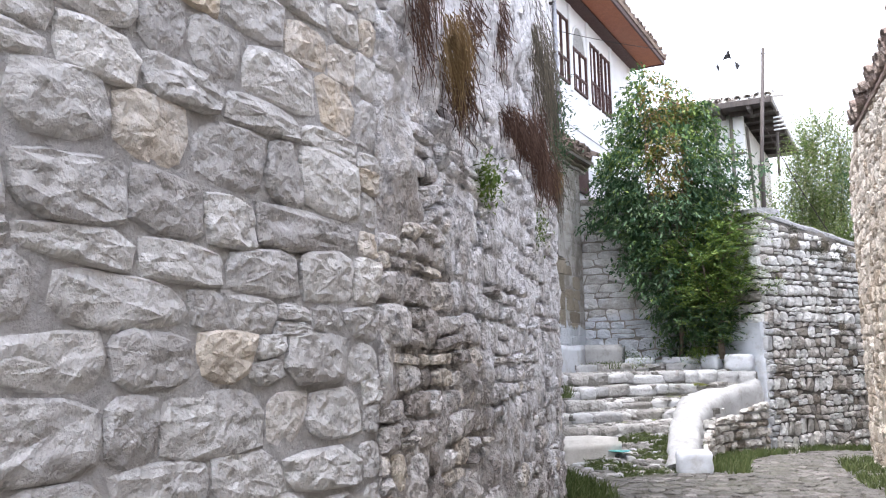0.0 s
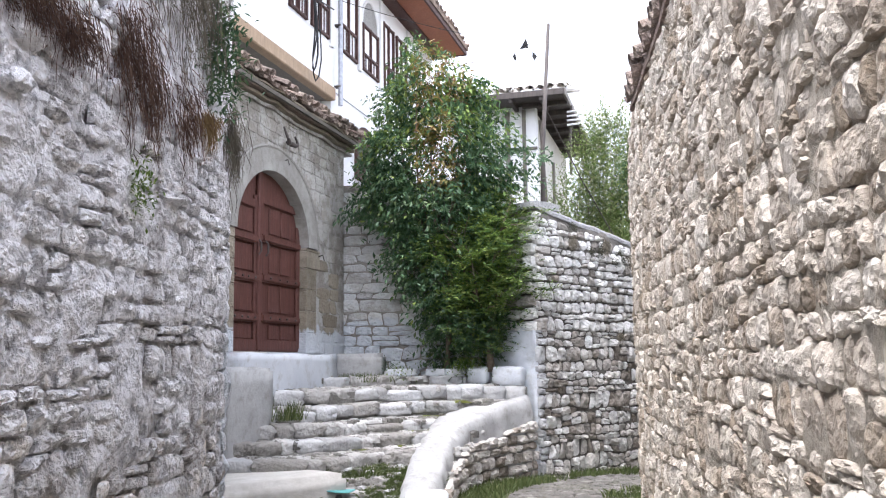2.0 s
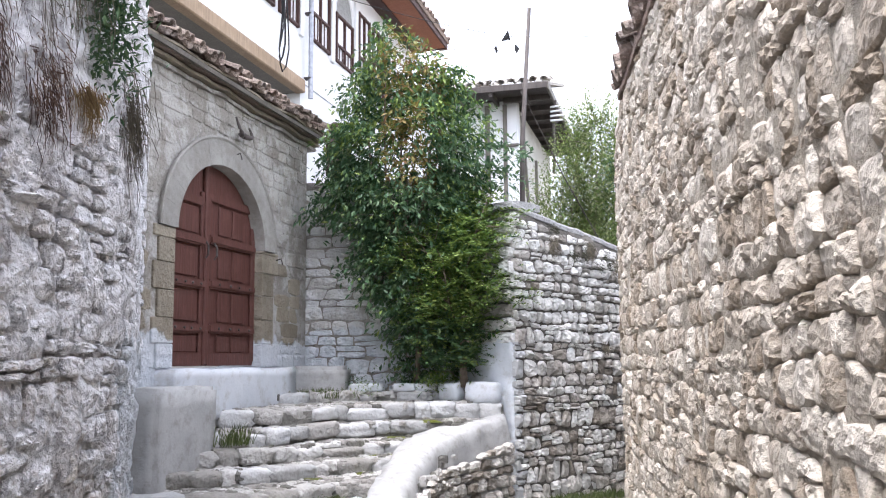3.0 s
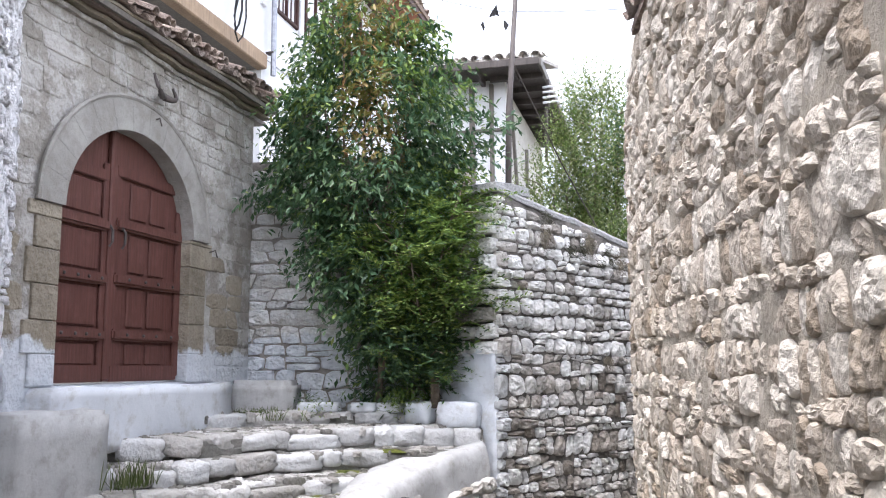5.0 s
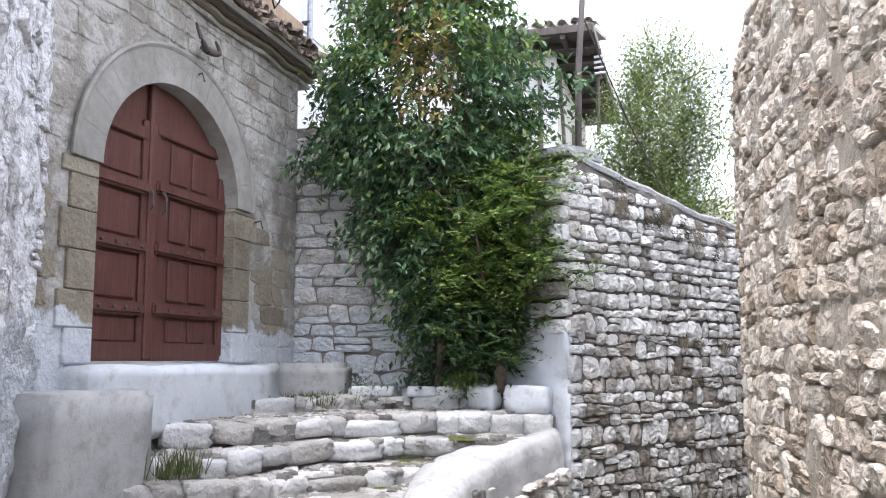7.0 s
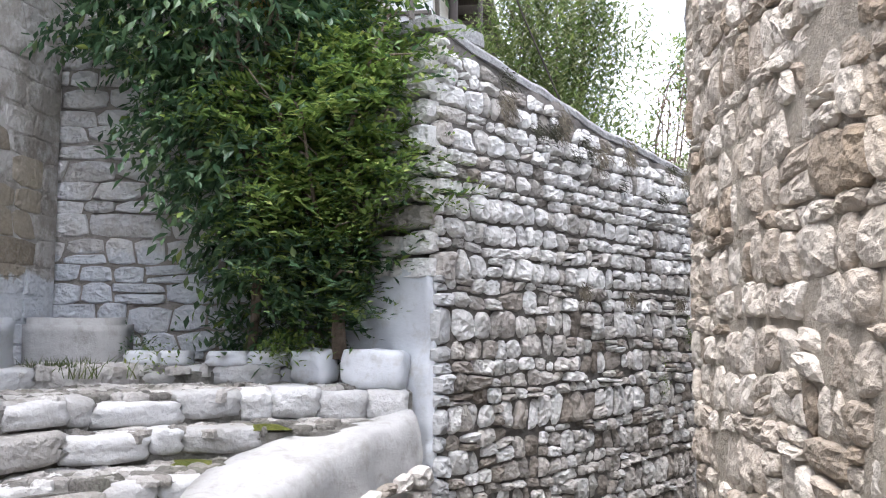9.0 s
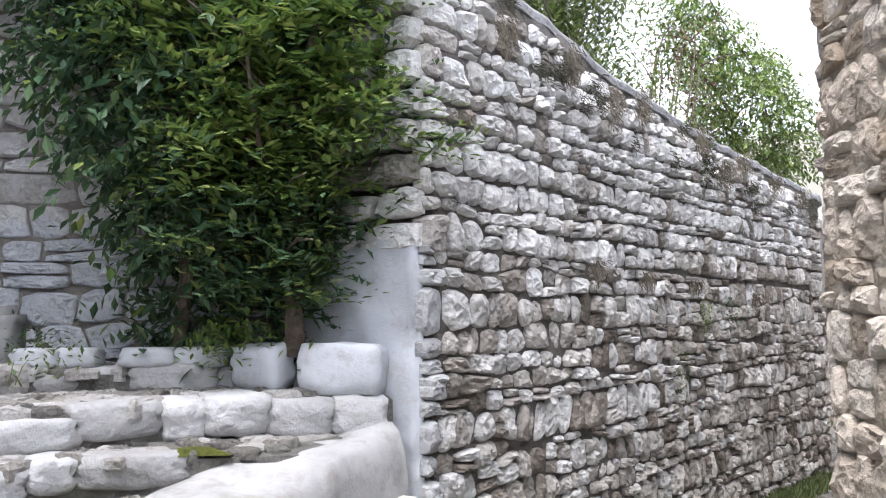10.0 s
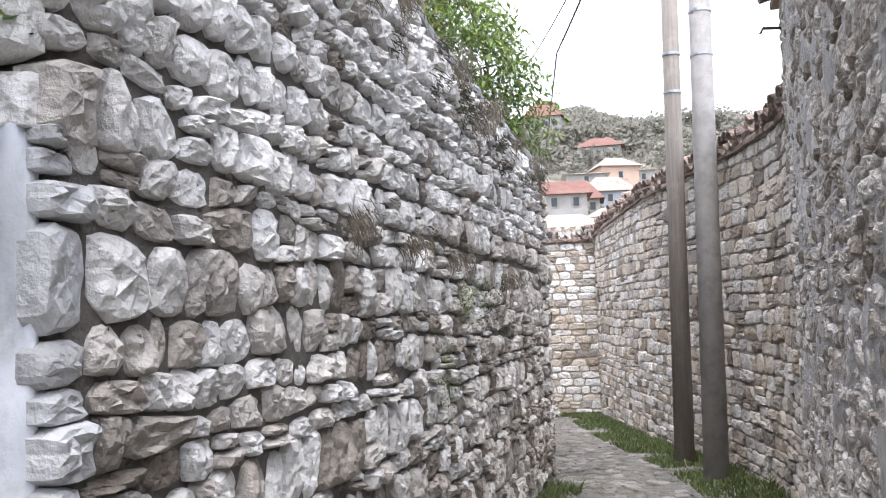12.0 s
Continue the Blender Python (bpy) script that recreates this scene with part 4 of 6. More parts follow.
def slope_z(x, y):
    a = [Vector(p) for p in [(-4.3, 7.9), (-3.6, 8.3), (-3.0, 8.7), (-2.5, 9.2), (-2.0, 9.6)]]
    yf = float(np.interp(x, [p.x for p in a], [p.y for p in a]))
    yb = float(np.interp(x, [-4.62, -3.4, -2.95, -2.5, -2.2], [9.6, 10.3, 11.0, 11.4, 11.5]))
    t = (y - yf) / (yb - yf)
    return 0.33 + 0.33 * min(1, max(0, t)) + 0.03 * clump(x, y, 0, 2)


def on_slope(x, y):
    yf = float(np.interp(x, [-4.3, -3.6, -3.0, -2.5, -2.0], [7.9, 8.3, 8.7, 9.2, 9.6]))
    yb = float(np.interp(x, [-4.62, -3.4, -2.95, -2.5, -2.2], [9.6, 10.3, 11.0, 11.4, 11.5]))
    return -3.4 < x < -2.1 and yf < y < yb


def tread_z(x, y):
    """The height of the tread at a spot of the terrace, None off it."""
    for z, pts in ROW_LINES:
        if y > float(np.interp(x, [p[0] for p in pts], [p[1] for p in pts])) + 0.06:
            return z + 0.015
    return None


rng_lane = random.Random(51)
pave(steps, [(x, y, 0) for x, y in scatter(rng_lane, lambda x, y: tread_z(x, y) is not None and x < -2.2, -4.5, -1.9, 10.0, 14.4, 0.1)], SHAPES_BLOCK, [M_STEP, M_STEP, M_SLAB], 57, "tread_stone", "tread_stones", 300, tread_z, (0.05, 0.11), (0.03, 0.07))
pave(steps, [(x, y, 0) for x, y in scatter(rng_lane, on_slope, -3.4, -2.1, 8.4, 11.6, 0.13)], SHAPES_ROUND, [M_STEP, M_WHITE_STONE, M_SLAB, M_STEP], 52, "cobble", "slope_cobbles", 250, slope_z, (0.04, 0.085), (0.03, 0.06))


def in_lane(x, y):
    if y < 12.3:
        return np.interp(y, [-4, 0, 5, 8.6, 12.3], [-1.2, -1.2, -1.8, -2.6, -2.0]) < x < np.interp(y, [-4, 0, 5.15, 8.6, 12.3], [1.9, 1.3, 0.6, 0.15, -0.4]) and not on_slope(x, y) and not (x < -2.0 and y > 9.6)
    g = np.interp(y, [13.88, 20.0, 24, 30], [-1.7, 2.1, 2.4, 1.6])
    r = np.interp(y, [12.3, 13.7, 15.25, 17.5, 19.3, 23.6, 27.9], [-0.4, 0.4, 1.5, 3.1, 4.1, 5.4, 6.85])
    return g + 0.1 < x < r - 0.1


lane_spots = [(x, y, math.hypot(x - 1.5, y - 17.5)) for x, y in scatter(rng_lane, in_lane, -3, 7.4, 5.0, 29, 0.145)]
pave(ground, lane_spots, SHAPES_BLOCK, [M_SLAB], 53, "cobble", "lane_cobbles", 300, ground_at, (0.05, 0.11), (0.015, 0.03))

# stones of the curb's outer side
L_CURB = Line([(p[0] + 0.02, p[1]) for p in CURB], 1)
curb_top = lambda u: float(np.interp(u, [0, 0.45, 1.2, 2.1, 2.8, 3.4, 4.1], [0.38, 0.5, 0.62, 0.74, 0.8, 0.84, 0.95]))
rubble(curb_wall, L_CURB, 0.1, curb_top, (0.09, 0.15), (0.12, 0.26), lambda u, z, r: M_PALE_LOW, SHAPES_ROUGH, (0.04, 0.08), 28, V2(-2, 12), sink=-0.03, label="dark rubble stones of the curb")

# ---- tiles and copings ----
def tile_mesh(name, convex, mat, length=0.42, r=0.085, r2=0.065):
    """A tapered half-round clay tile lying along y, low end at y = 0."""
    V, F, n = [], [], 7
    for y, rr, lift in ((0, r, 0), (length, r2, 0.01)):
        for t in (0.0, 0.014):
            for k in range(n):
                a = math.pi * k / (n - 1)
                s = 1 if convex else -1
                V.append((-math.cos(a) * (rr - t), y, s * math.sin(a) * (rr - t) + lift))
    for k in range(n - 1):
        F += [(k, k + 1, 2 * n + k + 1, 2 * n + k), (n + k + 1, n + k, 3 * n + k, 3 * n + k + 1), (k + 1, k, n + k, n + k + 1), (2 * n + k, 2 * n + k + 1, 3 * n + k + 1, 3 * n + k)]
    return mesh_of(name, V, F, mat, True)


TILE_UP, TILE_DOWN = tile_mesh("cover_tile", True, M_TILE), tile_mesh("pan_tile", False, M_TILE)
TILE_SMALL_UP, TILE_SMALL_DOWN = tile_mesh("cover_tile", True, M_TILE, 0.42, 0.062, 0.05), tile_mesh("pan_tile", False, M_TILE, 0.42, 0.062, 0.05)
TILE_PALE_UP, TILE_PALE_DOWN = tile_mesh("cover_tile", True, M_TILE_PALE), tile_mesh("pan_tile", False, M_TILE_PALE)


def tile_edge(owner, line, z_of, overhang, seed, u0=0.0, u1=None, rows=1, slope=16, step=0.19, meshes=None, jitter=1.0, limit=300):
    """Rows of cover and pan tiles along a wall's top, their low ends over the seen side."""
    rng = random.Random(seed)
    up, down = meshes or (TILE_UP, TILE_DOWN)
    u = u0
    count = 0
    while u < (u1 or line.length):
        q, d, n = line.at(u)
        yaw = math.degrees(math.atan2(n.x, -n.y))
        for row in range(rows):
            for me, shift, lift in ((down, 0.0, 0.085), (up, step / 2, 0.12)):
                o = overhang - row * 0.34
                b = math.radians(slope)
                x, y = q.x + d.x * shift + n.x * o, q.y + d.y * shift + n.y * o
                ob = new(me.name, me)
                ob.parent = owner
                ob.matrix_world = pose(x, y, z_of(u) + lift + row * 0.34 * math.tan(b) + rng.gauss(0, 0.012) * jitter, slope + rng.gauss(0, 3) * jitter, rng.gauss(0, 4) * jitter, yaw + rng.gauss(0, 4) * jitter) @ pose(0, rng.gauss(0, 0.025) * jitter, 0)
                count += 1
        u += step


def coping(name, line, z_of, w0, w1, h, mat, label, u0=0.0, u1=None, wave=0.015):
    """A strip along a wall's top: w0 out over the seen side, w1 back."""
    V, F = [], []
    end = u1 or line.length
    n = int((end - u0) / 0.07) + 1
    for k in range(n + 1):
        u = u0 + (end - u0) * k / n
        q, d, nn = line.at(u)
        z = z_of(u) + wave * clump(q.x, q.y, 0, 2.5)
        j = wave * clump(q.x, q.y, 3, 4)
        for a, b in ((w0 + j, 0), (w0 + 0.004 + j, h * 0.6), (w0 - 0.012 + j, h * 0.95), ((w0 - w1) / 2, h * 1.15), (-w1 + 0.02, h), (-w1, h * 0.5), (-w1, 0)):
            V.append((q.x + nn.x * a, q.y + nn.y * a, z + b))
    m = 7
    for k in range(n):
        for i in range(m):
            F.append((k * m + i, (k + 1) * m + i, (k + 1) * m + (i + 1) % m, k * m + (i + 1) % m))
    F += [tuple(range(m)), tuple(n * m + i for i in range(m))[::-1]]
    if line.side < 0:
        F = [f[::-1] for f in F]
    return obj(name, mesh_of(name, V, F, mat, False), None, label, "coping", "structure")


coping("coping_garden", L_GARDEN, lambda u: gw_top(u) - 0.02, 0.015, 0.6, 0.075, M_COPING, "flat grey cement coping on the garden wall", 0.0, None, 0.03)
coping("coping_garden_end", L_GARDEN_END, flat(3.7), 0.06, 0.5, 0.09, M_COPING, "grey cement coping at the garden wall's end")
coping("coping_garden_turn", L_GARDEN_TURN, flat(3.05), 0.05, 0.6, 0.09, M_COPING, "grey cement coping round the bend")
coping("ledge_right", L_RIGHT, flat(4.06), 0.03, 0.62, 0.07, M_TILE, "weathered brown ledge under roof tiles", 0.0, 15.15)
coping("ledge_near", L_NEAR, flat(3.92), 0.06, 0.62, 0.07, M_TILE, "weathered brown ledge under roof tiles", 2.4)
coping("ledge_far", L_FAR, lambda u: far_top(u) - 0.02, 0.06, 0.5, 0.07, M_TILE, "old tile bed on the lane wall")
coping("ledge_cross", L_CROSS, flat(2.98), 0.06, 0.5, 0.07, M_TILE, "old tile bed on the lane wall")
roof_right = tagged(thing("tiled_wall_top", "row of old brown clay tiles on the beige wall", "roof tiles"), kind="structure")
tile_edge(roof_right, L_RIGHT, flat(4.1), 0.08, 61, 7.0, 15.15, 2)
roof_near = tagged(thing("tiled_wall_top", "row of old brown clay tiles on the grey wall", "roof tiles"), kind="structure")
tile_edge(roof_near, L_NEAR, flat(3.96), 0.15, 62, 2.4, None, 1)
roof_far = tagged(thing("tiled_wall_top", "uneven old clay tiles on the lane wall", "roof tiles"), kind="structure")
tile_edge(roof_far, L_FAR, far_top, 0.1, 63, 0.0, None, 1, 12, 0.2, None, 1.6)
tile_edge(roof_far, L_CROSS, flat(3.0), 0.1, 64, 0.0, None, 1, 12, 0.2, None, 1.6)

# gate roof: stepped stone cornice, boards and tiles
L_EAVE = Line([(-4.62, 9.0), (-4.62, 14.62)], 1, False)
for k, (o, z, h) in enumerate(((0.05, 4.76, 0.05), (0.1, 4.82, 0.045), (0.15, 4.875, 0.04), (0.21, 4.925, 0.035))):
    coping("cornice", L_EAVE, flat(z), o, 0.6, h, (M_ASHLAR, M_BROWN_STONE, M_TILE, M_BROWN_STONE)[k], "weathered stepped cornice under the gate's roof", wave=0.03)
roof_gate = tagged(thing("gate_roof", "old brown clay tile roof over the gate", "roof"), kind="structure")
tile_edge(roof_gate, L_EAVE, flat(4.92), 0.28, 65, 0.0, None, 3, 20, 0.15, (TILE_SMALL_UP, TILE_SMALL_DOWN), 1.4)
bm = box_bm((1.5, 5.6, 0.04), pose(-5.1, 11.8, 5.14, 0, 20, 0))
part("roof_boards", bm, M_GREYWOOD, roof_gate)

# ---- houses ----
def window_part(owner, x, y0, y1, z0, z1, arched=False, shutter=0.0):
    """A timber window in a wall that faces +x: frame, pane, bars, sill and, where it has them, shutters."""
    yc, w, h = (y0 + y1) / 2, y1 - y0, z1 - z0
    win = part("window", box_bm((0.06, w, h), Matrix.Translation((x - 0.05, yc, (z0 + z1) / 2))), M_DARKWOOD, owner, "dark brown timber window")
    part("pane", box_bm((0.02, w - 0.14, h - 0.14), Matrix.Translation((x - 0.012, yc, (z0 + z1) / 2))), M_GLASS, win)
    for yy in (y0 + 0.04, y1 - 0.04, yc):
        part("frame_bar", box_bm((0.09, 0.07 if yy != yc else 0.045, h), Matrix.Translation((x + 0.012, yy, (z0 + z1) / 2)), 0.008), M_DARKWOOD, win)
    for zz in (z0 + 0.04, z1 - 0.04, z0 + h * 0.36):
        part("frame_bar", box_bm((0.085, w, 0.06), Matrix.Translation((x + 0.01, yc, zz)), 0.008), M_DARKWOOD, win)
    for k in range(1, 6):
        part("baluster", box_bm((0.02, 0.02, h * 0.32), Matrix.Translation((x + 0.04, y0 + w * k / 6, z0 + h * 0.18))), M_DARKWOOD, win)
    if arched:
        V = [(x + 0.01, yc, z1)] + [(x + 0.01, yc - math.cos(math.pi * k / 12) * w / 2, z1 + math.sin(math.pi * k / 12) * w * 0.62) for k in range(13)]
        ob = obj("fanlight", mesh_of("fanlight", V, [(0, k + 2, k + 1) for k in range(12)], M_COPING), win, "grey arched fanlight")
        part("arch_trim", tube_bm(V[1:], 0.035, 6), M_HOUSE_WHITE, win)
    if shutter:
        for s, yy in ((-1, y0), (1, y1)):
            part("shutter", box_bm((0.05, w * 0.5, h), pose(x + 0.16, yy + s * 0.02, (z0 + z1) / 2, 0, 0, s * 60), 0.01), M_DARKWOOD, win)
    return win


def white_house():
    """The large house behind the gate: a jettied upper floor on a timber beam, a window row and deep boarded eaves."""
    h = thing("white_house", "white rendered old house with brown timber windows and deep eaves", "house", at=(0, 0, 0))
    part("wall", box_bm((5.0, 17.0, 3.25), Matrix.Translation((-9.1, 17.5, 8.85))), M_HOUSE_WHITE, h)
    part("lower_wall", box_bm((4.4, 7.3, 8.4), Matrix.Translation((-8.83, 22.34, 3.1))), M_HOUSE_WHITE, h)
    part("lower_wall", box_bm((4.0, 9.6, 8.4), Matrix.Translation((-9.6, 13.8, 3.0))), M_CONCRETE, h)
    part("jetty_beam", box_bm((0.2, 9.7, 0.26), Matrix.Translation((-6.62, 13.85, 7.12)), 0.02), M_BEIGEWOOD, h, "pale timber beam under the upper floor")
    part("soffit", box_bm((1.0, 9.6, 0.05), Matrix.Translation((-7.2, 13.85, 7.02))), M_GREYWOOD, h)
    for y0, y1, a, s in ((13.9, 14.9, False, 1), (15.1, 16.0, False, 0), (16.62, 17.4, False, 1), (17.6, 18.47, False, 1), (19.02, 20.05, False, 0), (20.37, 21.42, True, 0), (21.76, 22.55, False, 0), (22.75, 23.55, False, 0)):
        window_part(h, -6.6, y0, y1, 8.2, 9.85 if not a else 9.3, a, s * 0.0)
    for y in (18.6, 20.2, 21.6, 23.7):
        part("pilaster", box_bm((0.08, 0.16, 2.2), Matrix.Translation((-6.58, y, 9.2)), 0.01), M_HOUSE_WHITE, h)
    part("soffit", box_bm((1.0, 17.9, 0.06), Matrix.Translation((-6.12, 17.2, 10.42))), M_EAVEWOOD, h, "orange-brown boarded eave")
    part("soffit", box_bm((0.36, 17.9, 0.05), Matrix.Translation((-6.45, 17.2, 10.37))), M_DARKWOOD, h, "dark eave board along the wall")
    part("fascia", box_bm((0.05, 17.95, 0.22), Matrix.Translation((-5.62, 17.2, 10.48)), 0.008), M_DARKWOOD, h)
    part("end_fascia", box_bm((1.0, 0.06, 0.2), Matrix.Translation((-6.12, 26.12, 10.46)), 0.008), M_DARKWOOD, h)
    roof = part("roof", box_bm((4.4, 18.0, 0.08), pose(-7.62, 17.2, 11.3, 0, 20, 0)), M_TILE, h)
    line = Line([(-5.75, 14.0), (-5.75, 26.1)], 1, False)
    tile_edge(roof, line, flat(10.5), 0.2, 71, 0.0, None, 1, 20)
    part("lower_arch_window", box_bm((0.1, 1.2, 0.9), Matrix.Translation((-6.61, 20.6, 6.1)), 0.02), M_DARKWOOD, h)
    V = [(-6.58, 20.6, 6.5)] + [(-6.58, 20.6 - math.cos(math.pi * k / 12) * 0.62, 6.5 + math.sin(math.pi * k / 12) * 0.4) for k in range(13)]
    obj("lower_arch", mesh_of("lower_arch", V, [(0, k + 2, k + 1) for k in range(12)], M_DARKWOOD), h)
    part("drain_pipe", tube_bm([(-6.45, 18.78, 6.9), (-6.45, 18.78, 10.4)], 0.05, 8), M_STEEL, h, "grey steel drain pipe")
    for z in (7.3, 8.6, 9.8):
        part("pipe_clamp", box_bm((0.14, 0.13, 0.03), Matrix.Translation((-6.5, 18.78, z))), M_METAL, h)
    return h


white_house()


def cable(name, pts, r, label, mat=None):
    ob = part(name, tube_bm(smooth_line([Vector(p) for p in pts], 0.3), r, 5), mat or M_BLACK, None, "", True)
    return tagged(ob, label, "cable")


def sag(a, b, drop, n=7):
    a, b = Vector(a), Vector(b)
    return [a.lerp(b, k / n) - Vector((0, 0, drop * 4 * (k / n) * (1 - k / n))) for k in range(n + 1)]


cable("coiled_cable", [(-6.4, 17.3, 8.7), (-6.35, 17.28, 8.0), (-6.36, 17.2, 7.4), (-6.4, 17.32, 7.15), (-6.35, 17.4, 7.5), (-6.38, 17.42, 8.2), (-6.4, 17.35, 8.7)], 0.018, "black cable coil hanging on the house wall")
cable("coiled_cable", [(-6.4, 17.34, 8.7), (-6.3, 17.24, 7.8), (-6.33, 17.12, 7.3), (-6.35, 17.3, 6.95), (-6.3, 17.45, 7.4), (-6.35, 17.38, 8.7)], 0.014, "black cable coil hanging on the house wall")
cable("service_cable", sag((-6.4, 18.3, 8.75), (-4.4, 9.0, 6.7), 0.2), 0.014, "thin black service cable from house to bastion")
cable("service_cable", sag((-6.3, 18.5, 9.0), (-3.02, 21.2, 8.66), 0.1), 0.007, "thin black service cable over the lane")
cable("service_cable", sag((-3.02, 21.2, 8.66), (6.0, 19.5, 8.2), 0.35), 0.007, "thin black service cable over the lane")


def hanging_scraps():
    """Three dark scraps that hang from the cable."""
    t = thing("hanging_scraps", "three dark cloth scraps hanging from an overhead cable", "cloth", at=(-3.05, 21.2, 8.66))
    for raw in ([(0.05, 0, 0.22), (-0.2, 0.03, -0.14), (0.02, 0.04, -0.1), (0.13, 0, -0.16)], [(-0.42, 0, -0.3), (-0.5, 0.02, -0.42), (-0.42, 0.04, -0.62), (-0.37, 0, -0.5)], [(0.3, 0, -0.33), (0.38, 0.03, -0.4), (0.46, 0.05, -0.5), (0.36, 0.02, -0.68), (0.3, 0, -0.55)]):
        mid = sum((Vector(p) for p in raw), Vector()) / len(raw)
        pts = [tuple(mid * 0.55 + (Vector(p) - mid) * 0.62) for p in raw]
        bm = bmesh.new()
        f = [bm.verts.new(p) for p in pts]
        g = [bm.verts.new((p[0], p[1] + 0.03, p[2])) for p in pts]
        bm.faces.new(f)
        bm.faces.new(g[::-1])
        for k in range(len(f)):
            j = (k + 1) % len(f)
            bm.faces.new((f[j], f[k], g[k], g[j]))
        part("scrap", bm, M_BLACK, t)
        part("string", tube_bm([(pts[0][0], 0.015, pts[0][2]), (pts[0][0] * 0.5, 0.015, 0.02)], 0.004, 4), M_BLACK, t)
    return t


hanging_scraps()


def timber_house():
    """A smaller white timber-framed house beyond the garden wall, its pale tiles on dark eaves."""
    h = thing("timber_framed_house", "small white timber-framed house with pale tiles and dark eaves", "house")
    part("front_wall", box_bm((2.6, 0.3, 8.0), Matrix.Translation((-3.93, 19.95, 3.0))), M_HOUSE_WHITE, h)
    part("side_wall", box_bm((0.3, 4.2, 7.6), Matrix.Translation((-2.77, 22.2, 2.9))), M_CONCRETE, h, "rough grey stone side wall")
    part("back_wall", box_bm((2.6, 0.3, 7.6), Matrix.Translation((-3.93, 24.3, 2.9))), M_HOUSE_WHITE, h)
    for x, w in ((-2.86, 0.07), (-3.2, 0.09), (-3.9, 0.09)):
        part("post", box_bm((w, 0.08, 2.3), Matrix.Translation((x, 19.77, 5.6)), 0.006), M_GREYWOOD, h)
    part("cross_beam", box_bm((1.4, 0.07, 0.05), Matrix.Translation((-3.3, 19.775, 5.95)), 0.006), M_GREYWOOD, h)
    part("side_post", box_bm((0.07, 0.08, 2.6), pose(-2.6, 20.6, 5.4, 20, 0, 0), 0.006), M_GREYWOOD, h)
    part("side_post", box_bm((0.07, 0.1, 2.6), pose(-2.6, 21.9, 4.8), 0.006), M_GREYWOOD, h)
    part("soffit", box_bm((2.6, 5.6, 0.06), pose(-3.25, 21.9, 6.86)), M_MAST, h)
    part("fascia", box_bm((2.62, 0.05, 0.12), Matrix.Translation((-3.25, 19.08, 6.86)), 0.006), M_MAST, h)
    part("side_fascia", box_bm((0.05, 5.6, 0.14), Matrix.Translation((-1.94, 21.9, 6.86)), 0.006), M_GREYWOOD, h)
    for k in range(7):
        part("rafter", box_bm((0.9, 0.07, 0.1), pose(-2.4, 19.6 + 0.7 * k, 6.78)), M_MAST, h)
    for k in range(4):
        part("front_rafter", box_bm((0.07, 0.8, 0.1), pose(-4.2 + 0.6 * k, 19.5, 6.78)), M_MAST, h)
    roof = part("roof", box_bm((2.6, 3.0, 0.06), pose(-3.25, 20.55, 7.32, 16, 0, 0)), M_TILE_PALE, h)
    tile_edge(roof, Line([(-4.5, 19.2), (-1.95, 19.2)], 1, False), flat(6.84), 0.12, 72, 0.0, None, 3, 16, 0.2, (TILE_PALE_UP, TILE_PALE_DOWN))
    part("cable_rack", box_bm((0.03, 0.03, 0.5), pose(-1.9, 19.9, 6.55)), M_MAST, h)
    for k in range(4):
        part("insulator", tube_bm([(-2.0, 19.9, 6.4 + 0.09 * k), (-1.72, 19.86, 6.4 + 0.09 * k)], 0.02, 6), M_HOUSE_WHITE, h)
    part("conduit", tube_bm([(-1.95, 19.95, 6.35), (-1.97, 20.0, 5.4)], 0.03, 8), M_MAST, h, "red-brown conduit")
    return h


timber_house()


def back_house():
    h = thing("tiled_outhouse", "low house with an old brown tile roof behind", "house")
    part("wall", box_bm((2.0, 3.0, 8.6), Matrix.Translation((-5.15, 26.6, 4.0))), M_CONCRETE, h)
    roof = part("roof", box_bm((2.4, 2.2, 0.08), pose(-4.95, 25.6, 8.75, 18, 0, -8)), M_TILE, h)
    tile_edge(roof, Line([(-6.1, 24.8), (-3.8, 24.6)], 1, False), flat(8.35), 0.15, 73, 0.0, None, 3, 20)
    return h


back_house()

# thin pole on the garden wall, with its stay
pole = thing("wooden_mast", "thin weathered wooden mast standing behind the garden wall", "mast", at=(-1.62, 14.4, 0))
part("mast", tube_bm([(-0.06, 0, 2.9), (-0.02, -0.05, 4.6), (0.12, -0.12, 6.35)], [0.036, 0.032, 0.024], 8), M_MAST, pole, "", True)
part("stay_wire", tube_bm([(0.02, -0.05, 5.2), (0.4, 0.9, 4.3), (0.8, 1.6, 3.5)], 0.008, 5), M_METAL, pole)

# dark lamp-like bracket over the arch, its two arms modelled as horn-shaped curls
horn = thing("ram_horns", "dark lamp-like bracket with two curled arms fixed above the arch", "ornament", at=(-4.56, 12.42, 4.5))
for s in (-1, 1):
    pts = [(0.03 + 0.05 * math.sin(math.pi * t), s * (0.01 + 0.15 * math.sin(t * 1.75)) - 0.02, -0.06 - 0.03 * math.sin(math.pi * t) + (0.17 if s < 0 else 0.12) * t ** 2.2) for t in np.linspace(0.0, 1.0, 10)]
    part("horn", tube_bm(pts, list(np.linspace(0.035, 0.012, 10)), 7), M_METAL, horn, "", True)
part("nail_plate", box_bm((0.02, 0.1, 0.03), Matrix.Translation((0.0, 0, -0.05)), 0.004), M_METAL, horn)
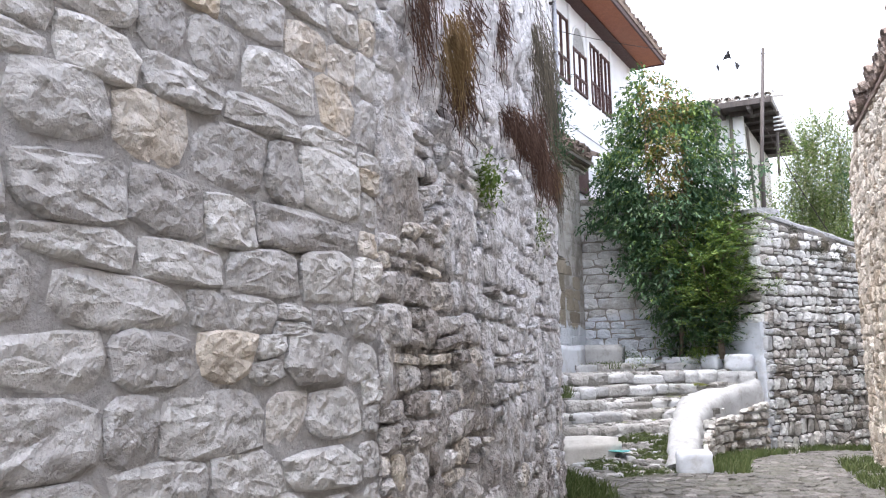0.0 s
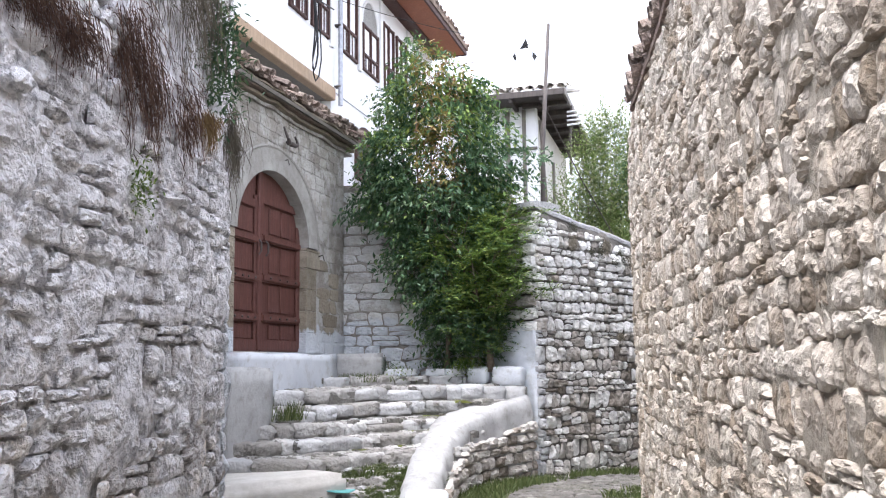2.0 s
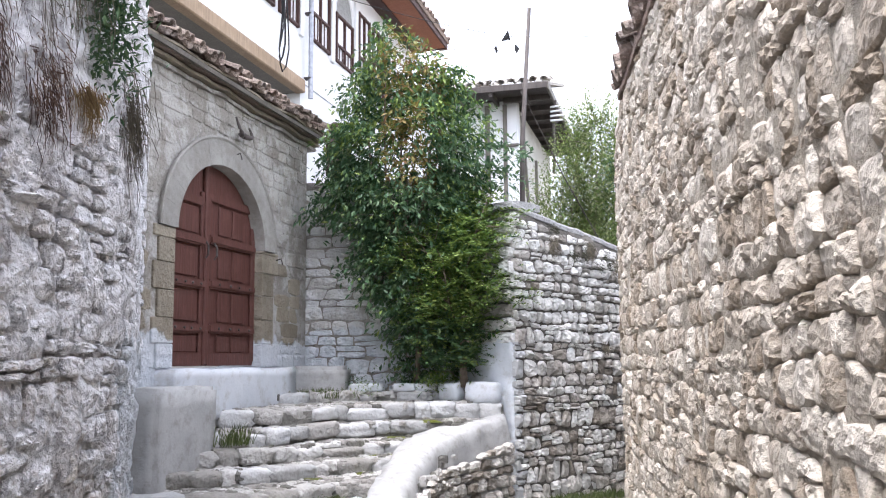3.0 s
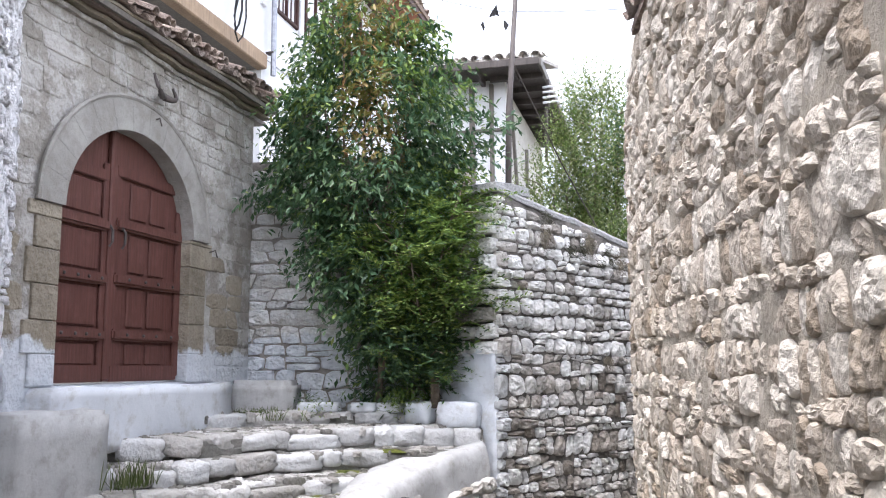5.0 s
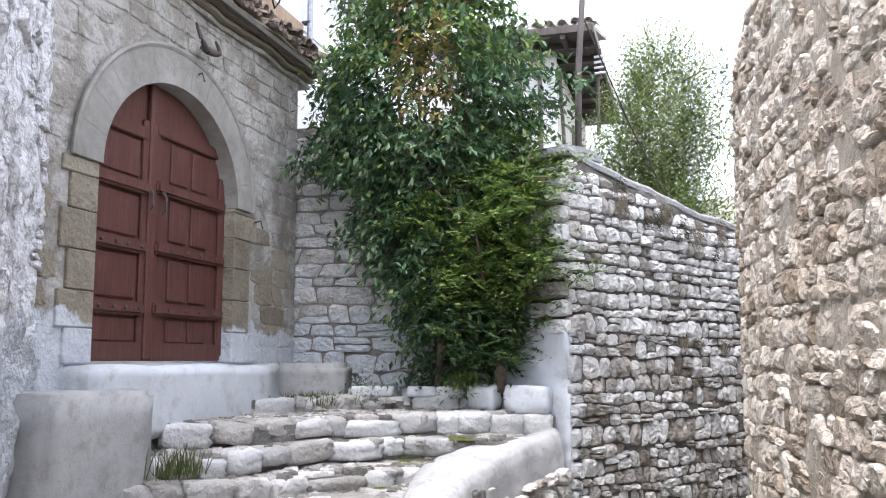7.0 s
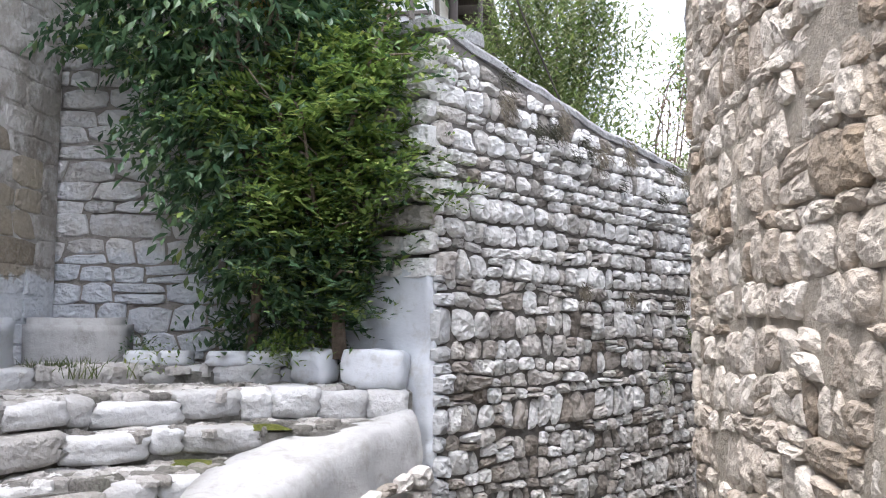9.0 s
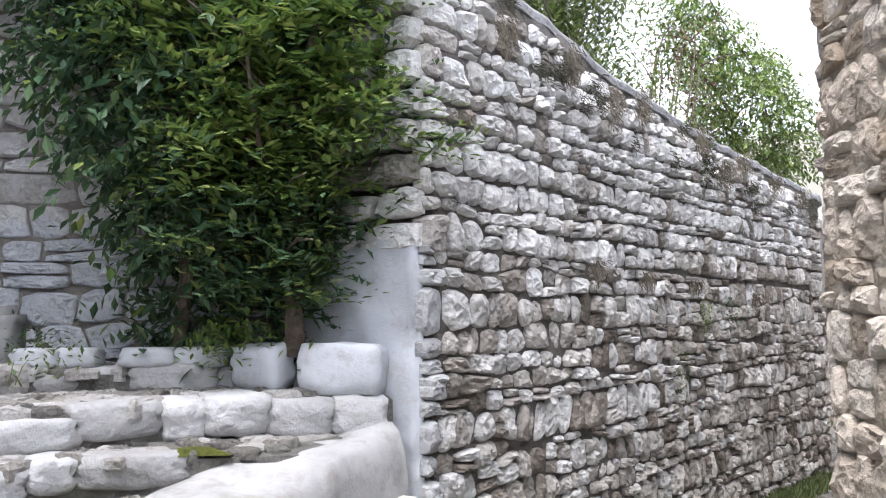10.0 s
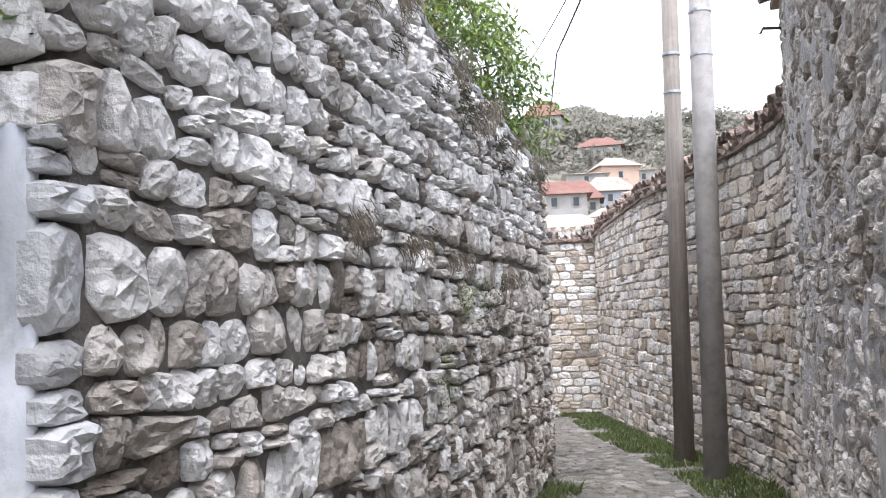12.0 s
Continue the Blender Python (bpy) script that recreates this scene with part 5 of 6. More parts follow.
for y, z in ((12.35, 4.2), (13.45, 3.12)):
    tagged(part("iron_nail", tube_bm([(-4.6, y, z), (-4.53, y + 0.01, z + 0.02), (-4.52, y + 0.03, z - 0.05)], 0.008, 5), M_METAL, None), "rusty iron nail in the gate wall", "nail")

# utility poles in the lane
def utility_pole(x, y, r0, r1, h, mat, label):
    p = thing("utility_pole", label, "utility pole", at=(x, y, ground_z(x, y) - 0.05))
    part("shaft", tube_bm([(0, 0, 0), (0.06, -0.02, h * 0.5), (0.12, -0.04, h)], [r0, (r0 + r1) / 2, r1], 16), mat, p, "", True)
    for z in (4.3, 4.75):
        part("band", tube_bm([(0.12 * z / h, -0.04 * z / h, z), (0.12 * z / h, -0.04 * z / h, z + 0.03)], r0 * 0.95, 16), M_STEEL, p)
    return p


utility_pole(3.725, 19.545, 0.125, 0.1, 8.2, M_POLECON, "grey concrete utility pole standing beside the lane wall")
utility_pole(4.17, 20.8, 0.115, 0.085, 8.0, M_POLEWOOD, "brown weathered wooden utility pole beside the lane wall")
cable("overhead_cable", sag((3.75, 19.5, 7.6), (6.8, 29.2, 7.2), 0.15), 0.02, "twisted black overhead cable from the pole")
cable("overhead_cable", sag((3.7, 19.45, 7.4), (6.3, 30.2, 6.9), 0.3), 0.012, "thin black overhead cable from the pole")
cable("overhead_cable", sag((6.8, 29.2, 7.2), (20, 60, 9.0), 0.5), 0.02, "twisted black overhead cable down the lane")
bracket = thing("iron_bracket", "small rusty iron bracket on the grey wall", "bracket", at=(3.06, 17.36, 3.75))
part("arm", tube_bm([(0.1, 0.05, 0), (-0.12, 0.12, 0.0), (-0.14, 0.13, -0.04)], 0.012, 6), M_METAL, bracket)
part("plate", box_bm((0.04, 0.08, 0.12), pose(0.08, 0.04, 0, 0, 0, -35), 0.006), M_METAL, bracket)

# ---- plants ----
LEAF = [(0, 0, 0), (0.5, 0.42, 0.06), (1.0, 0.0, -0.04), (0.5, -0.42, 0.06), (0.48, 0, -0.03)]
LEAF_F = [(0, 4, 1), (1, 4, 2), (2, 4, 3), (3, 4, 0)]


class Leaves:
    """Gathers leaves and twigs of a plant, by material, as joined meshes."""
    def __init__(self):
        self.v, self.f = {}, {}

    def add(self, key, pos, along, up, length, width):
        x = Vector(along).normalized()
        y = Vector(up).cross(x)
        y = (y if y.length > 1e-3 else x.orthogonal()).normalized()
        z = x.cross(y)
        v, f = self.v.setdefault(key, []), self.f.setdefault(key, [])
        o = len(v)
        for a, b, c in LEAF:
            v.append(Vector(pos) + x * (a * length) + y * (b * width) + z * (c * length))
        f.extend(tuple(o + i for i in t) for t in LEAF_F)

    def blade(self, key, pos, tip, width, bow=None):
        """A grass blade or a dry strand, bent in the middle."""
        a, b = Vector(pos), Vector(tip)
        s = (b - a).cross(Vector((0.3, 0.7, 0.2))).normalized() * width
        mid = a.lerp(b, 0.5) + (bow or Vector((0, 0, 0.15 * (b - a).length)))
        v, f = self.v.setdefault(key, []), self.f.setdefault(key, [])
        o = len(v)
        v += [a - s, a + s, mid + s * 0.8, mid - s * 0.8, b]
        f += [(o, o + 1, o + 2, o + 3), (o + 3, o + 2, o + 4)]

    def build(self, name, owner, mats, kind=""):
        for key in self.v:
            ob = obj(name, mesh_of(name, self.v[key], self.f[key], mats[key], False), owner, "", "", kind)


def sprig(lv, rng, key_of, base, tip, count, size, droop=0.4, width=0.42, feather=False):
    base, tip = Vector(base), Vector(tip)
    run = tip - base
    flank = run.cross(Vector((rng.gauss(0, 0.25), rng.gauss(0, 0.25), 1))).normalized()
    for k in range(count):
        t = (k + 0.6) / count
        p = base + run * t - Vector((0, 0, droop * run.length * t * t))
        side = run.cross(Vector((rng.gauss(0, 1), rng.gauss(0, 1), rng.gauss(0, 1)))).normalized()
        along = run.normalized() * 0.5 + side * 0.9 - Vector((0, 0, rng.uniform(0.1, 0.9) * droop * 2))
        if feather:
            along = run.normalized() * 0.7 + flank * (1 if k % 2 else -1) + Vector((0, 0, rng.gauss(0.0, 0.15)))
        s = size * rng.uniform(0.65, 1.2) * (1.15 - 0.5 * t if feather else 1)
        lv.add(key_of(p), p, along, Vector((rng.gauss(0, 0.3), rng.gauss(0, 0.3), 1)), s, s * width)


def shrub(name, label, base, envelope, seed, count, size, key_of, mats, stems=4, leaves=11, reach=(0.25, 0.5), droop=0.4, bark=None, hollow=0.45, width=0.42, category="shrub", up=0.0, feather=False, ragged=0.55):
    """envelope: rows of (z, x, y, rx, ry), a crown's middle and half-widths by height. Sprigs of leaves reach outwards through it."""
    rng = random.Random(seed)
    t = thing(name, label, category, at=base)
    e = np.array(envelope, float)
    at = lambda z: [float(np.interp(z, e[:, 0], e[:, k])) for k in range(1, 5)]
    zs = np.linspace(e[0, 0], e[-1, 0], 60)
    weight = np.array([at(z)[2] * at(z)[3] + 0.02 for z in zs])
    weight /= weight.sum()
    lv = Leaves()
    o = Vector(base)
    for _ in range(count):
        z = float(rng.choices(zs, weight)[0]) + rng.uniform(-0.06, 0.06)
        cx, cy, rx, ry = at(z)
        a = rng.uniform(0, 2 * math.pi)
        r = math.sqrt(rng.uniform(hollow ** 2, 1.0))
        r *= 0.84 + ragged * noise.noise(Vector((math.cos(a) * 1.5, math.sin(a) * 1.5, z * 1.6 + seed)))
        p = Vector((cx + math.cos(a) * rx * r, cy + math.sin(a) * ry * r, z))
        out = Vector((math.cos(a) * rx, math.sin(a) * ry, 0)).normalized()
        d = out * rng.uniform(0.5, 1.0) + Vector((rng.gauss(0, 0.35), rng.gauss(0, 0.35), rng.uniform(-0.15, 0.7) + up))
        ln = rng.uniform(*reach)
        sprig(lv, rng, lambda q: key_of(q + o * 0, rng), p - d.normalized() * ln * 0.5 - o, p + d.normalized() * ln * 0.5 - o, leaves, size, droop, width, feather)
    lv.build("foliage", t, mats)
    for k in range(stems):
        a = 2 * math.pi * k / max(1, stems) + seed
        z1 = e[-1, 0] - rng.uniform(0.2, 1.0)
        pts = []
        for s in np.linspace(0, 1, 7):
            z = base[2] + (z1 - base[2]) * s
            cx, cy, rx, ry = at(max(z, e[0, 0]))
            f = 0.55 * s
            pts.append((base[0] + (cx + math.cos(a) * rx * f - base[0]) * min(1, s * 1.4) - o.x + rng.gauss(0, 0.02), base[1] + (cy + math.sin(a) * ry * f - base[1]) * min(1, s * 1.4) - o.y, z - o.z))
        part("stem", tube_bm(pts, list(np.linspace(0.03, 0.008, 7)), 6), bark or M_BARK, t, "", True)
        for b in range(5):
            p = Vector(pts[2 + b % 5])
            d = Vector((rng.gauss(0, 1), rng.gauss(0, 1), rng.uniform(0.1, 0.8))).normalized() * rng.uniform(0.3, 0.6)
            part("limb", tube_bm([p, p + d * 0.5 + Vector((0, 0, 0.04)), p + d], [0.012, 0.008, 0.004], 5), bark or M_BARK, t, "", True)
    return t


MIXED = {"dark": M_LEAF_DARK, "bright": M_LEAF_BRIGHT, "yellow": M_LEAF_YELLOW, "pale": M_LEAF_BAMBOO, "dry": M_DRY}


def tall_key(p, rng):
    x, z = p.x - 3.0, p.z + 1.6
    if z > 5.2 and -3.35 < x < -2.6 and rng.random() < 0.5:
        return "yellow"
    if abs(x + 3.0) < 0.28 and 4.05 < z < 5.0 and rng.random() < 0.7:
        return "yellow"
    if z > 4.6 and rng.random() < 0.35:
        return "bright"
    return "bright" if rng.random() < 0.06 else "dark"


shrub("tall_shrub", "tall dense dark green shrub with yellowing top on the terrace", (-3.0, 14.15, 1.6),
      [(1.6, -2.75, 14.28, 0.55, 0.16), (1.9, -2.75, 14.22, 0.62, 0.28), (2.4, -2.78, 14.12, 0.88, 0.45), (3.0, -2.88, 14.05, 1.0, 0.55), (3.6, -3.12, 14.05, 1.2, 0.6), (4.2, -3.15, 14.1, 1.36, 0.68), (4.9, -3.1, 14.1, 1.22, 0.66), (5.5, -3.12, 14.15, 0.92, 0.55), (6.0, -3.3, 14.2, 0.5, 0.35), (6.35, -3.4, 14.2, 0.15, 0.12)],
      81, 2200, 0.1, tall_key, MIXED, 5, 11, (0.25, 0.55), 0.5, width=0.5)
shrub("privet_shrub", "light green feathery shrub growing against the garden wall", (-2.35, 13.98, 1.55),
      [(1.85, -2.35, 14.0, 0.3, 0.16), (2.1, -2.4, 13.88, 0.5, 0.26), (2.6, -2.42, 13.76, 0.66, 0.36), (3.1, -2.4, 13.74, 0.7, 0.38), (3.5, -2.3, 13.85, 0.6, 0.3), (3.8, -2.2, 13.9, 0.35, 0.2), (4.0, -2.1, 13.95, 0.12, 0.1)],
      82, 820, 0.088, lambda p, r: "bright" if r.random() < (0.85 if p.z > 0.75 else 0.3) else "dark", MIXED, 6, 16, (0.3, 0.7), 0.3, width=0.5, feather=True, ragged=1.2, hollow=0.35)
shrub("garden_tree", "pale green leafy young tree behind the garden wall", (-1.0, 17.1, 0.3),
      [(2.8, -1.1, 17.3, 1.0, 0.6), (3.8, -1.1, 17.3, 1.1, 0.65), (4.5, -1.05, 17.3, 0.95, 0.6), (5.1, -1.0, 17.3, 0.75, 0.45), (5.9, -0.95, 17.3, 0.5, 0.3)],
      83, 2700, 0.095, lambda p, r: "pale" if r.random() < 0.75 else "bright", MIXED, 7, 14, (0.5, 0.95), 0.05, hollow=0.1, up=2.0, width=0.3, category="tree", feather=True, ragged=1.0)
shrub("garden_tree", "green leafy tree overhanging the garden wall's far end", (1.3, 20.9, 0.0),
      [(2.9, 1.5, 20.8, 0.7, 0.6), (3.6, 1.8, 20.7, 0.82, 0.7), (4.4, 1.65, 20.7, 0.8, 0.7), (5.2, 1.2, 20.8, 0.7, 0.6), (5.9, 1.0, 20.8, 0.35, 0.3)],
      84, 1300, 0.095, lambda p, r: "pale" if r.random() < 0.35 else "bright", MIXED, 4, 11, (0.3, 0.55), 0.35, hollow=0.3, category="tree")
shrub("bare_shrub", "thinning shrub with red-brown twigs behind the garden wall", (0.4, 19.6, 0.0),
      [(2.9, 0.45, 19.6, 0.5, 0.4), (3.8, 0.5, 19.6, 0.6, 0.45), (4.6, 0.6, 19.6, 0.5, 0.4), (5.1, 0.7, 19.6, 0.25, 0.2)],
      85, 260, 0.075, lambda p, r: "dry" if r.random() < 0.55 else "pale", MIXED, 9, 6, (0.3, 0.6), 0.1, hollow=0.1, up=0.5)


def tuft(name, label, at, count, size, spread, mat, seed, hang=0.0, category="plant", kind="", width=0.4):
    """A small plant of leaves or, with hang, of dry strands that droop down a wall."""
    rng = random.Random(seed)
    lv = Leaves()
    for _ in range(count):
        p = Vector((rng.gauss(0, spread[0]), rng.gauss(0, spread[1]), rng.gauss(0, spread[2])))
        if hang:
            tip = p + Vector((rng.gauss(0.01, 0.012), rng.gauss(0, 0.012 + 0.02 * hang), -rng.uniform(0.2, 1.0) ** 1.4 * hang * 0.8))
            lv.blade("a", p, tip, rng.uniform(0.0015, 0.0035), Vector((rng.uniform(0.0, 0.035), rng.gauss(0, 0.01), 0.0)))
            if rng.random() < 0.5:
                q = p.lerp(tip, rng.random())
                lv.add("a", q, Vector((rng.gauss(0.3, 0.5), rng.gauss(0, 0.6), rng.gauss(-0.6, 0.5))), Vector((1, 0, 0.3)), rng.uniform(0.012, 0.03), rng.uniform(0.005, 0.01))
        else:
            d = Vector((rng.gauss(0.4, 0.6), rng.gauss(-0.3, 0.6), rng.gauss(0.2, 0.5)))
            s = size * rng.uniform(0.6, 1.2)
            lv.add("a", p, d, Vector((0, 0, 1)), s, s * width)
    me = mesh_of(name, lv.v["a"], lv.f["a"], mat)
    ob = obj(name, me, None, label, category, "stuff")
    ob.location = at
    return ob


# growth on the bastion
for k, (x, y, z, n, sp, hang, lab) in enumerate([
        (-1.5, 3.27, 2.88, 380, (0.025, 0.045, 0.07), 0.34, "golden"), (-1.53, 3.36, 2.72, 300, (0.025, 0.05, 0.07), 0.26, "rust"), (-1.47, 2.92, 3.02, 280, (0.025, 0.045, 0.16), 0.4, "rust"), (-1.55, 3.55, 3.1, 160, (0.02, 0.04, 0.08), 0.2, "rust"),
        (-1.9, 4.85, 2.98, 420, (0.03, 0.1, 0.04), 0.26, "rust"), (-1.97, 5.15, 2.96, 420, (0.03, 0.09, 0.05), 0.24, "rust"), (-2.1, 5.7, 3.08, 620, (0.035, 0.07, 0.13), 0.36, "rust"), (-2.15, 5.95, 3.0, 300, (0.03, 0.05, 0.1), 0.34, "rust"),
        (-2.22, 6.35, 2.98, 260, (0.03, 0.05, 0.1), 0.28, "rust"), (-2.2, 6.1, 3.85, 420, (0.03, 0.12, 0.2), 0.5, "grey"), (-2.27, 6.45, 3.75, 420, (0.03, 0.12, 0.25), 0.5, "grey"), (-2.34, 6.76, 3.06, 200, (0.02, 0.05, 0.02), 0.34, "tan"), (-2.56, 7.4, 3.15, 420, (0.03, 0.06, 0.12), 0.42, "grey"), (-2.36, 6.75, 3.9, 320, (0.03, 0.1, 0.2), 0.45, "grey"), (-1.82, 4.5, 3.45, 200, (0.02, 0.05, 0.12), 0.3, "rust")]):
    tuft("dry_weeds", {"golden": "golden dry weeds hanging from the bastion", "tan": "tan dry grass hanging from the bastion", "rust": "rust-brown dry weeds hanging from the bastion", "grey": "grey-brown withered creeper hanging on the bastion"}[lab], (x, y, z), n, 0.1, sp, M_STRAW if lab in ("golden", "tan") else M_DRY if lab == "rust" else M_WITHERED, 90 + k, hang, "weeds", "stuff")
tuft("wall_fern", "small green fern growing from the bastion", (-1.69, 3.96, 2.42), 420, 0.04, (0.035, 0.06, 0.06), M_LEAF_BRIGHT, 111)
tuft("wall_fern", "small green plant growing from the bastion", (-2.13, 5.86, 2.48), 200, 0.035, (0.03, 0.04, 0.07), M_LEAF_BRIGHT, 112)
tuft("wall_ivy", "dark green ivy tuft on the bastion's edge", (-2.4, 6.98, 3.5), 1300, 0.055, (0.06, 0.09, 0.2), M_LEAF_DARK, 113)
tuft("wall_moss", "dark grey-green moss tuft on the grey wall's edge", (3.08, 17.42, 3.22), 120, 0.03, (0.05, 0.05, 0.06), M_LEAF_DARK, 114)
tuft("wall_moss", "dark moss tuft on the beige wall's corner", (-0.42, 12.2, 3.72), 260, 0.04, (0.05, 0.08, 0.12), M_LEAF_DARK, 118)
tuft("wall_plant", "small green plant rooted in the garden wall", (0.28, 16.95, 1.72), 140, 0.035, (0.03, 0.08, 0.08), M_LEAF_BRIGHT, 115)
tuft("wall_plant", "small green plant rooted in the garden wall", (0.6, 17.45, 1.75), 140, 0.035, (0.03, 0.1, 0.1), M_LEAF_DARK, 116)
tuft("wall_plant", "sparse green plant rooted in the garden wall", (-0.02, 16.45, 1.3), 70, 0.03, (0.03, 0.06, 0.1), M_LEAF_BRIGHT, 117)
for k, (x, y, z) in enumerate([(-1.35, 14.42, 3.3), (-0.95, 15.0, 3.28), (-0.4, 15.95, 3.2), (0.2, 16.9, 3.15), (0.75, 17.8, 3.1), (1.3, 18.7, 3.05), (1.8, 19.5, 3.0), (0.5, 17.35, 2.95), (-0.65, 15.5, 3.12)]):
    tuft("wall_moss", "dark dry moss hanging under the coping", (x + 0.06, y - 0.03, z), 170, 0.03, (0.03, 0.12, 0.06), M_WITHERED, 120 + k, 0.14, "moss", "stuff")
for k, (x, y, z) in enumerate([(-0.4, 15.95, 2.0), (0.1, 16.8, 1.98), (-0.8, 15.35, 2.03), (0.9, 18.1, 1.9)]):
    tuft("dry_grass", "withered grass hanging from a joint of the wall", (x + 0.05, y - 0.03, z), 130, 0.03, (0.02, 0.2, 0.02), M_WITHERED, 140 + k, 0.16, "grass", "stuff")
rng_joint = random.Random(146)
for k in range(26):
    u = rng_joint.uniform(0.5, 7.2)
    q, d, n = L_GARDEN.at(u)
    z = rng_joint.uniform(gw_top(u) - 0.42, gw_top(u) - 0.05)
    tuft("joint_moss", "dark moss and weeds in a joint of the wall", (q.x + n.x * 0.05, q.y + n.y * 0.05, z), rng_joint.randrange(50, 130), 0.025, (0.03, rng_joint.uniform(0.04, 0.12), 0.03), M_MOSS_DARK, 300 + k, 0.08, "moss", "stuff")
# plants on the terrace
for k, (x, y, z, n, s, mat, lab) in enumerate([
        (-3.85, 14.2, 1.58, 160, 0.05, M_LEAF_DARK, "low green weed at the terrace's back"), (-3.62, 13.98, 1.54, 120, 0.05, M_LEAF_BRIGHT, "low green weed between the step stones"), (-2.72, 13.96, 1.62, 260, 0.06, M_LEAF_BRIGHT, "bright green nettle beside a white stone"),
        (-2.5, 13.98, 1.62, 70, 0.06, M_LEAF_BRIGHT, "bright green nettle beside a white stone")]):
    tuft("green_weed", lab, (x, y, z), n, s, (0.1, 0.08, 0.07), mat, 150 + k)


def grass_patch(name, label, spots, seed, height=(0.05, 0.12), mat=None):
    rng = random.Random(seed)
    lv = Leaves()
    for x, y, z in spots:
        h = rng.uniform(*height)
        lv.blade("a", (x, y, z - 0.01), (x + rng.gauss(0, 0.04), y + rng.gauss(0, 0.04), z + h), rng.uniform(0.003, 0.007))
    return obj(name, mesh_of(name, lv.v["a"], lv.f["a"], mat or M_GRASS), None, label, "grass", "stuff")


def along(line, u0, u1, w0, w1, count, seed, z_of=ground_at):
    rng = random.Random(seed)
    out = []
    for _ in range(count):
        u = rng.uniform(u0, u1)
        q, d, n = line.at(u)
        w = w0 + (w1 - w0) * rng.random() ** 1.3
        x, y = q.x + n.x * w, q.y + n.y * w
        if noise.noise(Vector((x * 1.6, y * 1.6, 4))) > -0.25:
            out.append((x, y, z_of(x, y)))
    return out


grass_patch("grass_strip", "green grass along the foot of the lane wall", along(L_FAR, 1.0, 12.4, 0.05, 0.75, 9000, 161), 162, (0.04, 0.1))
grass_patch("grass_strip", "green grass at the lane's bend", along(L_CROSS, 0, 5, 0.05, 0.6, 1500, 163), 164)
grass_patch("grass_strip", "green grass along the garden wall's foot", along(L_GARDEN, 0.0, 7.3, 0.03, 0.35, 3500, 165), 166, (0.04, 0.12))
grass_patch("grass_strip", "green grass along the beige wall's foot", along(L_RIGHT, 12.0, 16.3, 0.03, 0.4, 1800, 167), 168, (0.04, 0.1))
grass_patch("grass_strip", "green grass along the grey wall's foot", along(L_NEAR, 0.0, 6.2, 0.03, 0.3, 1500, 169), 170, (0.04, 0.1))
grass_patch("grass_strip", "green weeds along the bastion's foot", along(L_BASTION, 3.5, 7.5, 0.02, 0.45, 2600, 171), 172, (0.05, 0.14))
grass_patch("grass_strip", "green weeds along the curb's foot", along(L_CURB, 0.0, 4.1, 0.06, 0.5, 2200, 173), 174, (0.04, 0.12))
rng_slope = random.Random(175)
grass_patch("slope_grass", "moss and grass between the slope's cobbles", [(x, y, slope_z(x, y)) for x, y in ((rng_slope.uniform(-3.4, -2.1), rng_slope.uniform(8.4, 11.5)) for _ in range(15000)) if on_slope(x, y) and noise.noise(Vector((x * 3, y * 3, 1))) > -0.05], 176, (0.02, 0.06))
grass_patch("step_grass", "grass tuft beside the whitewashed block", [(-3.95 + rng_slope.gauss(0, 0.08), 11.25 + rng_slope.gauss(0, 0.12), 1.1) for _ in range(110)], 177, (0.06, 0.22))
grass_patch("step_grass", "grass tuft at the foot of the plinth", [(-4.1 + rng_slope.gauss(0, 0.15), 13.75 + rng_slope.gauss(0, 0.1), 1.44) for _ in range(200)], 178, (0.05, 0.14))


def moss_patch(x, y, z, r, seed):
    V, F, n = [(0, 0, 0.012)], [], 28
    for ring in (0.5, 1.0):
        for k in range(n):
            a = 2 * math.pi * k / n
            rr = r * ring * (1 + 0.8 * noise.noise(Vector((math.cos(a) * 2.2, math.sin(a) * 2.2, seed))) + 0.35 * noise.noise(Vector((math.cos(a) * 7, math.sin(a) * 7, seed))))
            V.append((math.cos(a) * rr, math.sin(a) * rr * 0.6, 0.008 if ring < 1 else -0.02))
    F += [(0, 1 + k, 1 + (k + 1) % n) for k in range(n)] + [(1 + k, 1 + n + k, 1 + n + (k + 1) % n, 1 + (k + 1) % n) for k in range(n)]
    ob = obj("moss_patch", mesh_of("moss_patch", V, F, M_MOSS, True), None, "olive green moss patch on the steps", "moss", "stuff")
    ob.location = (x, y, z)


for k, (x, y, z, r) in enumerate([(-2.9, 12.95, 1.125, 0.28), (-3.0, 12.4, 0.985, 0.25), (-2.75, 12.5, 0.985, 0.2), (-2.9, 11.9, 0.86, 0.25), (-3.2, 11.35, 0.855, 0.22), (-2.6, 13.25, 1.26, 0.15)]):
    moss_patch(x, y, (tread_z(x, y) or z) + 0.02, r * 0.8, 3.1 * k)

